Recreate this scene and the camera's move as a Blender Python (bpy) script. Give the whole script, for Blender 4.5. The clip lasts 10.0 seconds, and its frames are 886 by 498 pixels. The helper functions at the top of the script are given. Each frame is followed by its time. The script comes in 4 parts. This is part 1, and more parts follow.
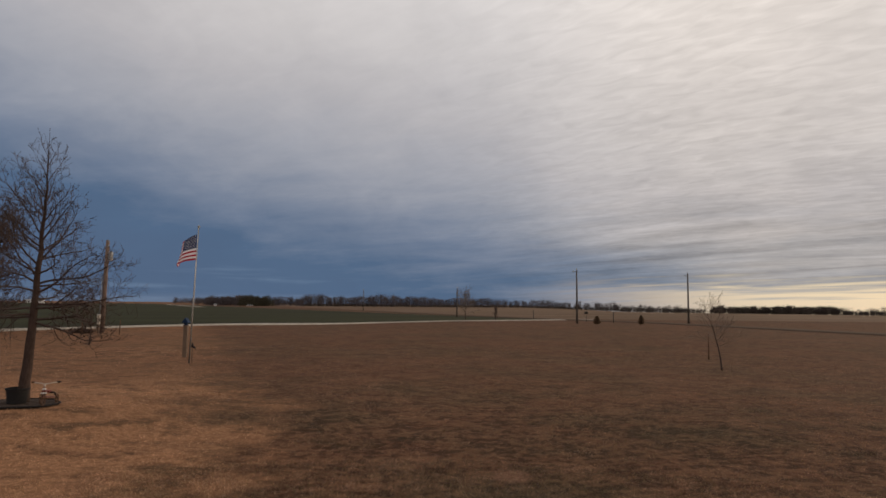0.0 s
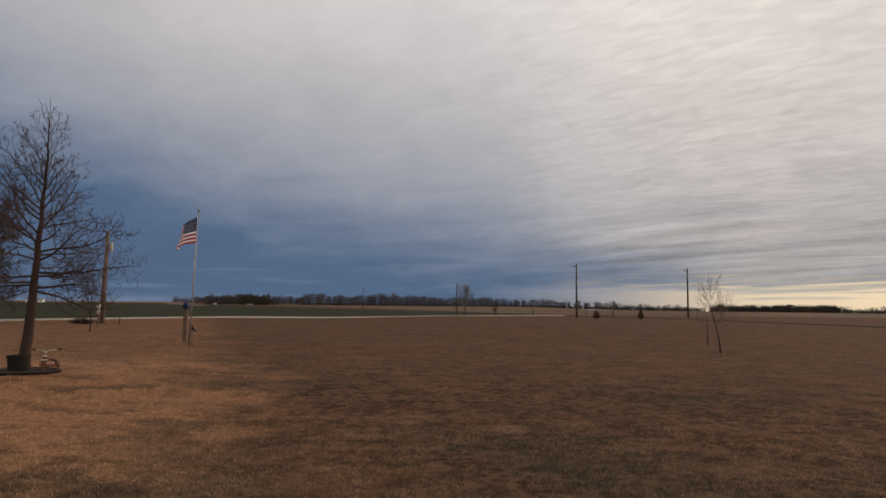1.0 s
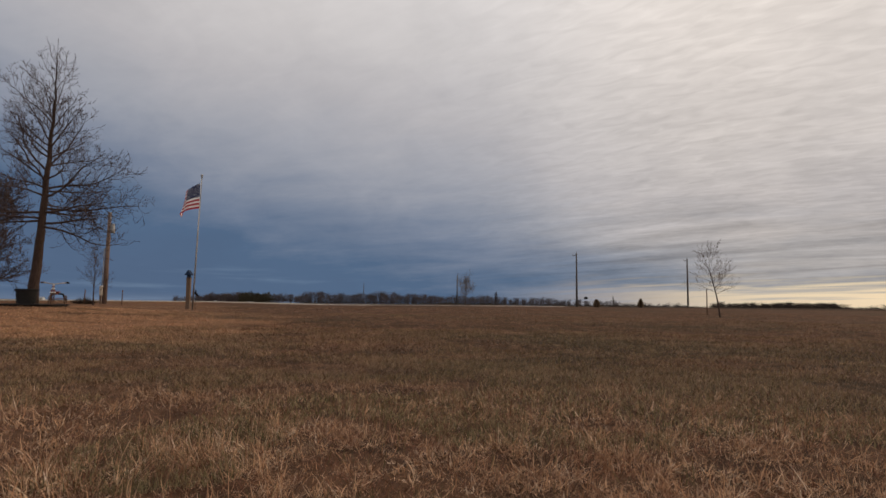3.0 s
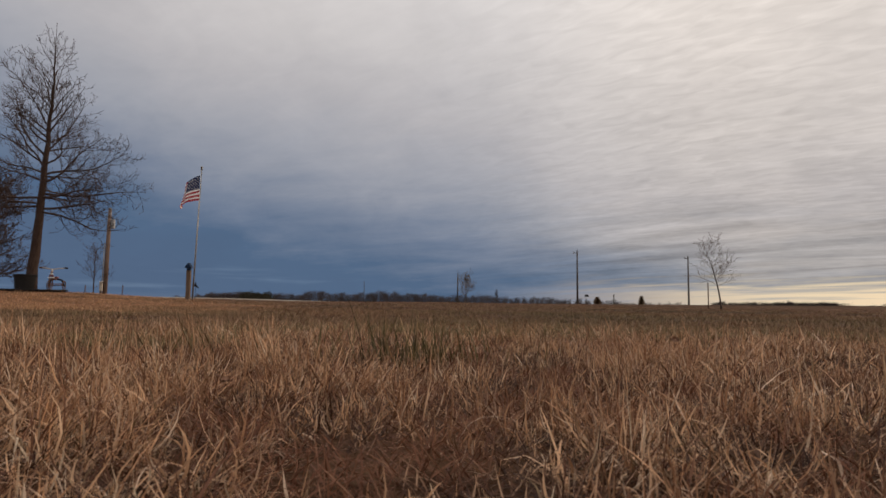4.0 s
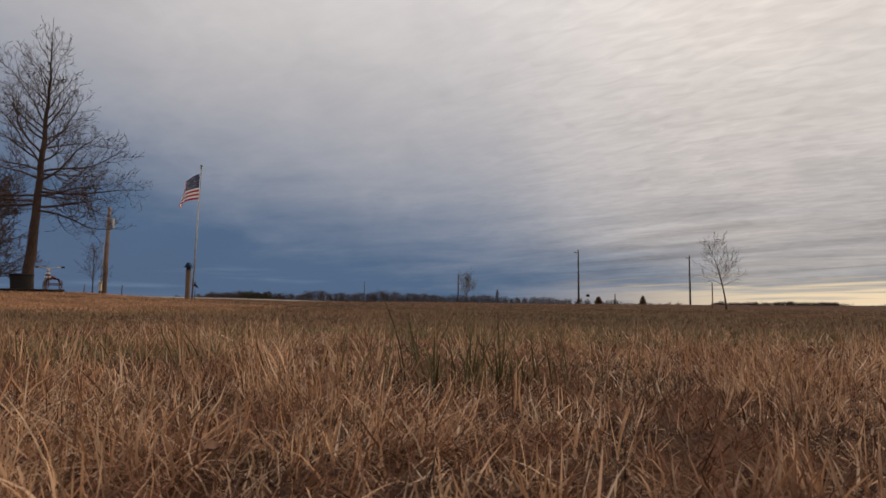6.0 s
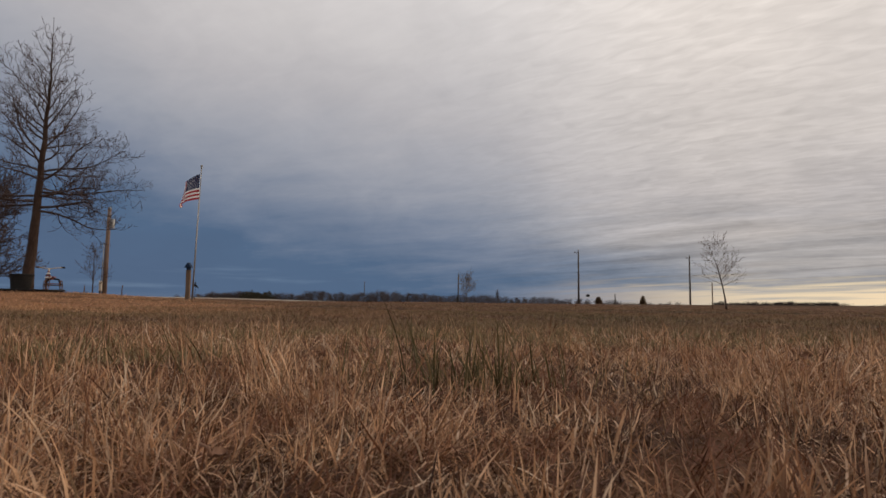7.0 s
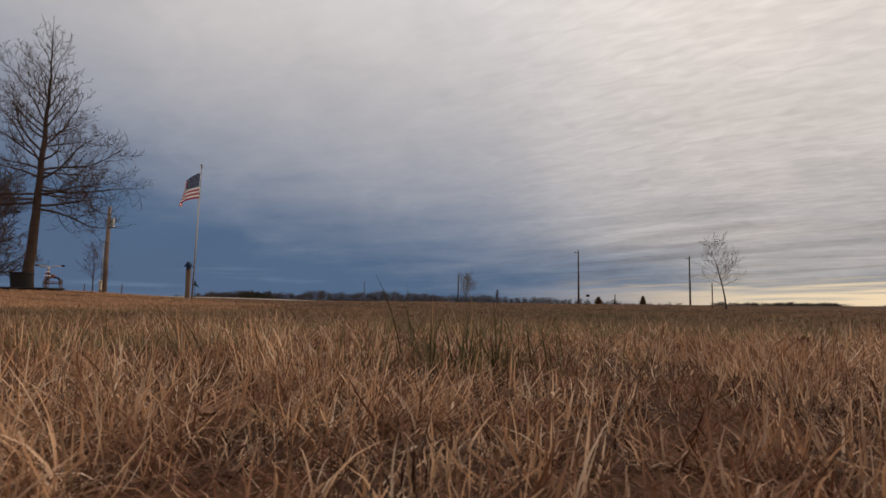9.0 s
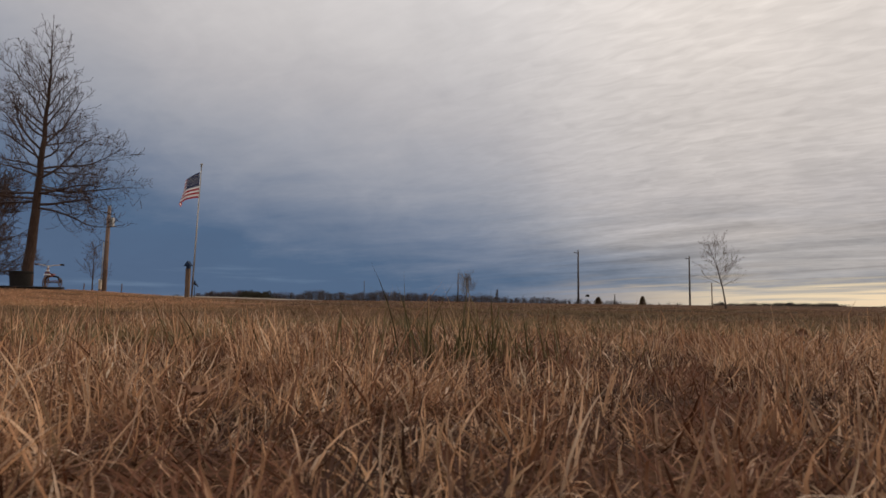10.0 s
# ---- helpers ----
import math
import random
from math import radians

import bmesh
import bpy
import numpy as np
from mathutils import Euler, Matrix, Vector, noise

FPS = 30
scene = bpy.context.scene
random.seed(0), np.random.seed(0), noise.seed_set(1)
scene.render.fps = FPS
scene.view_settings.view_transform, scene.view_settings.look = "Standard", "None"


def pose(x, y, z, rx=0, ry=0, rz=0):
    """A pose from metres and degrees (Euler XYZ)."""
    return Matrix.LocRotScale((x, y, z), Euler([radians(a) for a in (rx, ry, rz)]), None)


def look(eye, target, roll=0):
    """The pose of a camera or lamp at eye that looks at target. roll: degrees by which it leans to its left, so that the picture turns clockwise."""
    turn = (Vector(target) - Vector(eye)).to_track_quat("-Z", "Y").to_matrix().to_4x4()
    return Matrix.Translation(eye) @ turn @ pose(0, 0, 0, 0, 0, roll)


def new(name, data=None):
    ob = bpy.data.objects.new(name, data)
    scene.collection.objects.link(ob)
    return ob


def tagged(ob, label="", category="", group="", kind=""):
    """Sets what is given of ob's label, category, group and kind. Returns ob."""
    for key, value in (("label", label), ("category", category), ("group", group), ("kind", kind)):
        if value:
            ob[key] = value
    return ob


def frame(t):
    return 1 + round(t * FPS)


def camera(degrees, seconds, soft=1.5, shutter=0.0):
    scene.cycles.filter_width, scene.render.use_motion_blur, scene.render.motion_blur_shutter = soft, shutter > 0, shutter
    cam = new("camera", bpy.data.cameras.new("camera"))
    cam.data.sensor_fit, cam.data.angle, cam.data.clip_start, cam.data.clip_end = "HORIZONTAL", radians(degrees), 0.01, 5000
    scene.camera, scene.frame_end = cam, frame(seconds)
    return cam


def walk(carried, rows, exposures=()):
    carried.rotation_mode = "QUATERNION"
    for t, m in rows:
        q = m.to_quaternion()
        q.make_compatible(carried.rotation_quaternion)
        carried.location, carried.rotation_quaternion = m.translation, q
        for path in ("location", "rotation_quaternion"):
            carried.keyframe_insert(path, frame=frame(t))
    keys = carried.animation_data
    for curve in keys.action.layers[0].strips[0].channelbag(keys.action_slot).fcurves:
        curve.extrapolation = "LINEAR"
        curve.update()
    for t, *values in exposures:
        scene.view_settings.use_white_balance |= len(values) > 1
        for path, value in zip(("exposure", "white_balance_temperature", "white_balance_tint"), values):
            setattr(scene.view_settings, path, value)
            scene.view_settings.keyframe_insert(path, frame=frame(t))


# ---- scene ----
# ------------------------------------------------------------------ camera and walk
cam = camera(69.3, 10.0, soft=1.5)
PATH = [  # t, x, y, z, yaw, extra pitch, roll
    (0.0, 0.112, -0.364, 3.190, -0.041, 0.000, 0.0),
    (0.5, 0.126, -0.366, 2.770, -0.050, 0.000, 0.0),
    (1.0, 0.144, -0.366, 2.338, -0.050, 0.000, 0.0),
    (1.5, 0.143, -0.402, 1.884, -0.058, 0.002, 0.0),
    (2.0, 0.121, -0.437, 1.430, -0.066, 0.010, 0.0),
    (2.5, 0.100, -0.463, 0.975, -0.066, 0.018, 0.0),
    (3.0, 0.097, -0.462, 0.570, -0.045, 0.018, 0.0),
    (3.4, 0.101, -0.425, 0.300, -0.022, 0.015, 0.0),
    (3.8, 0.102, -0.375, 0.174, -0.005, 0.012, 0.0),
    (4.0, 0.099, -0.330, 0.185, 0.000, 0.010, 0.0),
    (4.5, 0.066, -0.147, 0.236, 0.003, 0.007, 0.0),
    (5.0, 0.002, -0.010, 0.192, 0.012, 0.002, 0.0),
    (5.5, -0.004, 0.006, 0.183, 0.006, -0.004, 0.0),
    (6.2, -0.004, -0.004, 0.189, 0.010, -0.004, 0.0),
    (7.0, -0.004, -0.013, 0.193, 0.013, -0.004, 0.0),
    (7.5, -0.003, -0.014, 0.193, 0.013, -0.005, 0.0),
    (8.0, -0.002, -0.012, 0.186, 0.010, -0.005, 0.02),
    (8.5, -0.001, -0.011, 0.180, 0.010, -0.005, 0.05),
    (9.0, 0.001, -0.007, 0.167, 0.008, -0.007, 0.10),
    (9.5, 0.001, -0.006, 0.166, -0.008, -0.010, 0.11),
    (10.0, 0.006, -0.002, 0.154, -0.012, -0.010, 0.17),
]
cam.data.dof.use_dof, cam.data.dof.focus_distance, cam.data.dof.aperture_fstop = True, 1.2, 20.0      # a small action camera, wide open
walk(cam, [(t, pose(x, y, z, 90 + 4.92 + p, -0.54 - r, w - 0.046)) for t, x, y, z, w, p, r in PATH])

# ------------------------------------------------------------------ node helpers


def mat(name, rough=0.8):
    m = bpy.data.materials.new(name)
    m.use_nodes = True
    b = m.node_tree.nodes["Principled BSDF"]
    b.inputs["Roughness"].default_value = rough
    return m, m.node_tree, b


def nd(nt, kind, **inputs):
    n = nt.nodes.new(kind)
    for k, v in inputs.items():
        n.inputs[k.replace("_", " ")].default_value = v
    return n


def sock(nt, s, target):
    if isinstance(s, (int, float, tuple)):
        target.default_value = s
    else:
        nt.links.new(s, target)


def op(nt, o, a, b=0.0, c=None, clamp=False):
    n = nt.nodes.new("ShaderNodeMath")
    n.operation, n.use_clamp = o, clamp
    sock(nt, a, n.inputs[0])
    sock(nt, b, n.inputs[1])
    if c is not None:
        sock(nt, c, n.inputs[2])
    return n.outputs[0]


def remap(nt, v, a, b, c=0.0, d=1.0, smooth=True):
    n = nt.nodes.new("ShaderNodeMapRange")
    n.interpolation_type = "SMOOTHSTEP" if smooth else "LINEAR"
    sock(nt, v, n.inputs[0])
    for i, q in enumerate((a, b, c, d)):
        n.inputs[1 + i].default_value = q
    return n.outputs[0]


def mixc(nt, f, a, b, mode="MIX"):
    n = nt.nodes.new("ShaderNodeMix")
    n.data_type, n.blend_type = "RGBA", mode
    sock(nt, f, n.inputs[0])
    sock(nt, (*a, 1) if isinstance(a, tuple) and len(a) == 3 else a, n.inputs[6])
    sock(nt, (*b, 1) if isinstance(b, tuple) and len(b) == 3 else b, n.inputs[7])
    return n.outputs[2]


def ramp(nt, v, stops):
    n = nt.nodes.new("ShaderNodeValToRGB")
    e = n.color_ramp.elements
    while len(e) < len(stops):
        e.new(0.5)
    for el, (p, c) in zip(e, stops):
        el.position, el.color = p, (*c, 1)
    sock(nt, v, n.inputs[0])
    return n.outputs[0]


def noise_tex(nt, vec, scale, detail=4.0, rough=0.55, distort=0.0):
    n = nd(nt, "ShaderNodeTexNoise", Scale=scale, Detail=detail, Roughness=rough, Distortion=distort)
    if vec is not None:
        nt.links.new(vec, n.inputs["Vector"])
    return n.outputs["Fac"]


def scaled(nt, vec, s, rz=0.0, loc=(0, 0, 0)):
    """Turns the place by rz, then stretches it by s and shifts it."""
    turn = nt.nodes.new("ShaderNodeMapping")
    nt.links.new(vec, turn.inputs["Vector"])
    turn.inputs["Rotation"].default_value = (0, 0, rz)
    n = nt.nodes.new("ShaderNodeMapping")
    nt.links.new(turn.outputs[0], n.inputs["Vector"])
    n.inputs["Scale"].default_value, n.inputs["Location"].default_value = s, loc
    return n.outputs[0]


def bump(nt, b, h, strength=0.4, dist=0.01):
    n = nd(nt, "ShaderNodeBump", Strength=strength, Distance=dist)
    nt.links.new(h, n.inputs["Height"])
    nt.links.new(n.outputs[0], b.inputs["Normal"])


def world_pos(nt):
    return nt.nodes.new("ShaderNodeNewGeometry").outputs["Position"]


def obj_pos(nt):
    return nt.nodes.new("ShaderNodeTexCoord").outputs["Object"]


# ------------------------------------------------------------------ sky and sun
SUN_AZ, SUN_EL = radians(62), radians(9)      # low behind the cloud, off to the clear side


def make_world():
    w = bpy.data.worlds.new("sky")
    w.use_nodes = True
    scene.world = w
    nt = w.node_tree
    bg = nt.nodes["Background"]
    d = nt.nodes.new("ShaderNodeTexCoord").outputs["Generated"]
    nrm = nt.nodes.new("ShaderNodeVectorMath")
    nrm.operation = "NORMALIZE"
    nt.links.new(d, nrm.inputs[0])
    xyz = nt.nodes.new("ShaderNodeSeparateXYZ")
    nt.links.new(nrm.outputs[0], xyz.inputs[0])
    x, y, z = xyz.outputs
    az = op(nt, "ARCTAN2", x, y)                       # 0 straight ahead, positive to the east
    el = op(nt, "ARCSINE", z)
    # flat cloud deck seen in perspective
    zz = op(nt, "MAXIMUM", op(nt, "ADD", z, 0.10), 0.05)
    plane = nt.nodes.new("ShaderNodeCombineXYZ")
    sock(nt, op(nt, "DIVIDE", x, zz), plane.inputs[0])
    sock(nt, op(nt, "DIVIDE", y, zz), plane.inputs[1])
    deck = plane.outputs[0]
    big = noise_tex(nt, scaled(nt, deck, (0.6, 0.9, 1), radians(25), (3.1, 1.7, 0)), 1.0, 5, 0.6, 0.4)
    mid = noise_tex(nt, scaled(nt, deck, (1.6, 3.4, 1), radians(24)), 1.0, 6, 0.6, 0.5)
    fine = noise_tex(nt, scaled(nt, deck, (7.5, 17.0, 1), radians(38)), 1.0, 3, 0.5, 0.8)
    dome = nt.nodes.new("ShaderNodeCombineXYZ")
    sock(nt, op(nt, "MULTIPLY", az, 7.5), dome.inputs[0])
    sock(nt, op(nt, "MULTIPLY", el, 13.0), dome.inputs[1])
    soft = noise_tex(nt, dome.outputs[0], 1.0, 6, 0.6, 0.5)
    # thickness of the deck: thin and bright overhead and to the east, dark low in the west
    east = op(nt, "SINE", az)
    s = op(nt, "ADD", el, op(nt, "MULTIPLY", east, 0.185))
    s = op(nt, "ADD", s, remap(nt, east, -0.30, -0.62, 0.0, -0.048))
    s = op(nt, "ADD", s, remap(nt, op(nt, "COSINE", az), 0.5, -0.6, 0.0, 0.16))      # brighter again behind
    s = op(nt, "ADD", s, remap(nt, op(nt, "ABSOLUTE", op(nt, "SUBTRACT", east, 0.30)), 0.0, 0.30, 0.045, 0.0))
    shelf = op(nt, "MULTIPLY", remap(nt, el, 0.110, 0.060, 0.0, 1.0), remap(nt, el, 0.020, 0.034, 0.0, 1.0))     # dark shelf that runs on low to the east
    shelf = op(nt, "MULTIPLY", shelf, op(nt, "MULTIPLY", remap(nt, east, 0.02, 0.18), remap(nt, east, 0.46, 0.30, 0.0, 1.0)))
    s = op(nt, "SUBTRACT", s, op(nt, "MULTIPLY", shelf, 0.050))
    # the deck ahead hangs lower and thins towards the ground
    ahead = op(nt, "MULTIPLY", remap(nt, east, -0.16, -0.02), remap(nt, east, 0.24, 0.10, 0.0, 1.0))
    s = op(nt, "ADD", s, op(nt, "MULTIPLY", ahead, op(nt, "MULTIPLY", remap(nt, el, 0.045, 0.145, 0.016, -0.016), remap(nt, el, 0.30, 0.18, 0.0, 1.0))))
    s = op(nt, "ADD", s, op(nt, "MULTIPLY", op(nt, "SUBTRACT", big, 0.5), 0.13))
    s = op(nt, "ADD", s, op(nt, "MULTIPLY", op(nt, "SUBTRACT", mid, 0.5), 0.03))
    s = op(nt, "ADD", s, op(nt, "MULTIPLY", op(nt, "SUBTRACT", soft, 0.5), 0.055))
    s = op(nt, "ADD", op(nt, "MULTIPLY", s, 1.75), 0.088)
    body_col = ramp(nt, s, [
        (0.00, (0.084, 0.132, 0.222)), (0.14, (0.084, 0.137, 0.230)), (0.27, (0.190, 0.228, 0.308)), (0.40, (0.340, 0.352, 0.400)),
        (0.56, (0.465, 0.450, 0.468)), (0.72, (0.585, 0.558, 0.558)), (1.0, (0.735, 0.695, 0.680))])
    lowness = remap(nt, el, 0.03, 0.20, 1.0, 0.34)
    tint = mixc(nt, op(nt, "MULTIPLY", remap(nt, east, 0.0, 0.45, 0.0, 1.0), lowness), (1.0, 1.0, 1.0), (1.16, 1.045, 0.89))
    body_col = mixc(nt, 1.0, body_col, tint, "MULTIPLY")
    rip = op(nt, "MULTIPLY", op(nt, "SUBTRACT", fine, 0.5), 0.46)
    streak = noise_tex(nt, scaled(nt, deck, (0.8, 3.6, 1), radians(43), (1.3, 0.4, 0)), 1.0, 3, 0.5, 0.5)
    rip = op(nt, "ADD", rip, op(nt, "MULTIPLY", op(nt, "SUBTRACT", streak, 0.5), op(nt, "MULTIPLY", remap(nt, el, 0.05, 0.25, 1.3, 0.06), remap(nt, east, -0.05, 0.32, 0.15, 1.0))))
    amt = op(nt, "ADD", remap(nt, s, 0.15, 0.6, 0.05, 0.12), remap(nt, east, -0.15, 0.4, 0.0, 0.80))
    rip = op(nt, "ADD", op(nt, "MULTIPLY", rip, amt), op(nt, "ADD", 0.925, op(nt, "MULTIPLY", soft, 0.15)))
    col = nt.nodes.new("ShaderNodeVectorMath")
    col.operation = "SCALE"
    nt.links.new(body_col, col.inputs[0])
    sock(nt, rip, col.inputs["Scale"])
    col = col.outputs[0]
    # clear warm strip under the edge of the deck
    edge = op(nt, "ADD", op(nt, "MULTIPLY", op(nt, "SUBTRACT", streak, 0.5), 0.075), el)
    lowf = remap(nt, edge, 0.010, 0.044, 1.0, 0.0)
    eastf = remap(nt, east, 0.06, 0.48, 0.0, 0.92)
    strip = op(nt, "MULTIPLY", lowf, eastf)
    nish = nt.nodes.new("ShaderNodeTexSky")
    nish.sky_type, nish.sun_disc = "NISHITA", False
    nish.sun_elevation, nish.sun_rotation = SUN_EL, SUN_AZ
    sky = nt.nodes.new("ShaderNodeVectorMath")
    sky.operation = "SCALE"
    nt.links.new(nish.outputs[0], sky.inputs[0])
    sky.inputs["Scale"].default_value = 0.10
    warm = mixc(nt, 0.85, sky.outputs[0], mixc(nt, remap(nt, east, 0.15, 0.5), (0.56, 0.47, 0.42), (0.82, 0.69, 0.51)))
    col = mixc(nt, strip, col, warm)
    # thin pale gap along the western horizon
    gap = op(nt, "MULTIPLY", remap(nt, el, 0.0, 0.016, 1.0, 0.0), remap(nt, az, -0.3, 0.1, 0.20, 0.0))
    col = mixc(nt, gap, col, (0.30, 0.34, 0.42))
    flat = nt.nodes.new("ShaderNodeCombineXYZ")
    sock(nt, op(nt, "MULTIPLY", az, 5.0), flat.inputs[0])
    sock(nt, op(nt, "MULTIPLY", el, 75.0), flat.inputs[1])
    bars = remap(nt, noise_tex(nt, flat.outputs[0], 1.0, 4, 0.55), 0.52, 0.72)
    bars = op(nt, "MULTIPLY", bars, op(nt, "MULTIPLY", remap(nt, el, 0.03, 0.075, 0.28, 0.0), remap(nt, az, 0.02, -0.15, 0.0, 1.0)))
    col = mixc(nt, bars, col, (0.22, 0.31, 0.43))
    nt.links.new(col, bg.inputs["Color"])
    bg.inputs["Strength"].default_value = 1.0


make_world()
sun = new("sun", bpy.data.lights.new("sun", "SUN"))
sun.data.energy, sun.data.angle, sun.data.color = 1.3, radians(22), (1.0, 0.80, 0.58)
sun_dir = Vector((math.sin(SUN_AZ) * math.cos(SUN_EL), math.cos(SUN_AZ) * math.cos(SUN_EL), math.sin(SUN_EL)))
sun.matrix_world = look(sun_dir * 60, (0, 0, 0))

# ------------------------------------------------------------------ terrain


def smooth(t):
    t = np.clip(t, 0.0, 1.0)
    return t * t * (3 - 2 * t)


def vnoise(x, y, size, seed=0):
    """Value noise, 0 to 1, for arrays of places."""
    u, v = np.asarray(x, float) / size + 1000.5, np.asarray(y, float) / size + 1000.5
    i, j = np.floor(u), np.floor(v)
    a, b = u - i, v - j
    a, b = a * a * (3 - 2 * a), b * b * (3 - 2 * b)

    def h(p, q):
        w = np.sin(p * 127.1 + q * 311.7 + seed * 74.7) * 43758.5453
        return w - np.floor(w)
    return (h(i, j) * (1 - a) + h(i + 1, j) * a) * (1 - b) + (h(i, j + 1) * (1 - a) + h(i + 1, j + 1) * a) * b


def terrain(x, y):
    """Height of the ground: nearly level, a low rise ahead and a mound under the yard tree."""
    x, y = np.asarray(x, float), np.asarray(y, float)
    side = np.interp(x, [-14, -5, 0, 14], [0.22, 0.26, 0.29, 0.07])
    near = smooth((y - 2) / 40) * side
    west = smooth((-x - 13) / 14) * smooth((150 - y) / 60)
    bank = ((x + 31.5) * -18 + (y - 66) * 11.8) / 21.5          # metres beyond the middle of the gravel road
    far = 0.33 - 0.04 * west + 0.29 * west * smooth((bank + 5.0) / 4.0)
    z = near + (far - near) * smooth((y - 33) / 25)
    z = z + 0.335 * np.exp(-((x + 11.4) ** 2 + (y - 16.6) ** 2) / 26.0)
    r = np.hypot(x, y)
    az = np.arctan2(x, y)
    fall = 0.5 * (np.sqrt((r - 330) ** 2 + 50.0 ** 2) + (r - 330)) - 1.9
    z = z - 0.0125 * np.maximum(fall, 0.0) * smooth((az - 0.10) / 0.26) * smooth((2.4 - az) / 0.6)
    z = z + 0.062 * (1 - smooth((r - 1.4) / 5.0))          # the slight rise where the grass is thickest
    fade = smooth((r - 1.5) / 6) * smooth((70 - r) / 30)
    return z + fade * (0.05 * (vnoise(x, y, 4.0, 3) - 0.5) + 0.02 * (vnoise(x, y, 0.9, 4) - 0.5))


def gz(x, y):
    return float(terrain(x, y))


# ------------------------------------------------------------------ materials
def lawn_tone(nt, p):
    """Colour of the turf over the lawn: rusty and olive drifts, and the worn tan ground beside the tree."""
    n1 = noise_tex(nt, scaled(nt, p, (0.11, 0.17, 1), radians(12)), 1.0, 5, 0.62)
    n2 = noise_tex(nt, scaled(nt, p, (0.9, 1.2, 1)), 1.0, 6, 0.68, 0.3)
    n3 = noise_tex(nt, p, 7.0, 5, 0.7)
    n6 = noise_tex(nt, p, 4.2, 5, 0.6, 0.3)
    t = remap(nt, op(nt, "ADD", op(nt, "MULTIPLY", n2, 0.45), op(nt, "MULTIPLY", n6, 0.55)), 0.42, 0.585)
    c = mixc(nt, t, (0.050, 0.027, 0.016), (0.142, 0.080, 0.048))
    c = mixc(nt, remap(nt, n1, 0.42, 0.60, 0.0, 0.85), c, mixc(nt, t, (0.037, 0.027, 0.016), (0.112, 0.075, 0.044)))
    n4 = noise_tex(nt, scaled(nt, p, (0.25, 0.34, 1), 0.4, (7, 3, 0)), 1.0, 5, 0.65)
    c = mixc(nt, remap(nt, n4, 0.58, 0.72, 0.0, 0.55), c, (0.175, 0.106, 0.066))
    n5 = noise_tex(nt, scaled(nt, p, (0.30, 0.40, 1), -0.3, (2, 11, 0)), 1.0, 6, 0.66)
    c = mixc(nt, remap(nt, n5, 0.54, 0.66, 0.0, 0.40), c, (0.128, 0.064, 0.037))
    c = mixc(nt, remap(nt, n5, 0.48, 0.36, 0.0, 0.50), c, (0.042, 0.033, 0.019))
    xyz = nt.nodes.new("ShaderNodeSeparateXYZ")
    nt.links.new(p, xyz.inputs[0])
    x, y = xyz.outputs[0], xyz.outputs[1]
    along = op(nt, "ADD", y, op(nt, "MULTIPLY", op(nt, "SUBTRACT", n5, 0.5), 16.0))
    c = mixc(nt, remap(nt, along, 13.0, 26.0, 0.0, 0.22), c, (0.180, 0.106, 0.067))
    c = mixc(nt, remap(nt, along, 12.0, 6.0, 0.0, 0.30), c, mixc(nt, t, (0.038, 0.029, 0.019), (0.098, 0.071, 0.045)))
    wob = op(nt, "MULTIPLY", op(nt, "SUBTRACT", n4, 0.5), 13.0)
    wob = op(nt, "ADD", wob, op(nt, "MULTIPLY", op(nt, "SUBTRACT", n2, 0.5), 4.5))
    side = remap(nt, op(nt, "ADD", op(nt, "ADD", x, wob), op(nt, "MULTIPLY", op(nt, "SUBTRACT", y, 8.0), 0.36)), -4.4, -0.4, 1.0, 0.0)
    rim = op(nt, "ADD", y, op(nt, "MULTIPLY", wob, 0.55))
    deep = op(nt, "MULTIPLY", remap(nt, rim, 6.8, 9.6, 0.12, 1.0), remap(nt, op(nt, "ADD", y, wob), 21.0, 27.0, 1.0, 0.45))
    worn = op(nt, "MULTIPLY", op(nt, "MULTIPLY", side, deep), remap(nt, n2, 0.34, 0.54, 0.25, 0.95))
    c = mixc(nt, worn, c, mixc(nt, remap(nt, n3, 0.3, 0.7), (0.218, 0.121, 0.067), (0.345, 0.200, 0.115)))
    # a small bare patch of pale soil
    bare = op(nt, "ADD", op(nt, "POWER", op(nt, "DIVIDE", op(nt, "SUBTRACT", x, 1.42), 0.42), 2.0), op(nt, "POWER", op(nt, "DIVIDE", op(nt, "SUBTRACT", y, 11.8), 0.5), 2.0))
    bare = remap(nt, op(nt, "ADD", bare, op(nt, "MULTIPLY", n2, 1.2)), 0.7, 1.9, 0.5, 0.0)
    c = mixc(nt, bare, c, (0.235, 0.135, 0.092))
    c = mixc(nt, 1.0, c, (1.10, 1.06, 1.03), "MULTIPLY")
    return c, n2, n3, worn


def ground_material():
    m, nt, b = mat("dormant_lawn_soil", 0.95)
    p = world_pos(nt)
    c, n2, n3, worn = lawn_tone(nt, p)
    c = mixc(nt, 1.0, c, (0.73, 0.67, 0.63), "MULTIPLY")           # bare soil between the blades
    c = mixc(nt, 0.6, c, mixc(nt, n3, (0.2, 0.2, 0.2), (0.95, 0.95, 0.95)), "SOFT_LIGHT")
    nt.links.new(c, b.inputs["Base Color"])
    b.inputs["Specular IOR Level"].default_value = 0.06
    bump(nt, b, op(nt, "ADD", n3, op(nt, "MULTIPLY", n2, 2.0)), 0.7, 0.05)
    return m


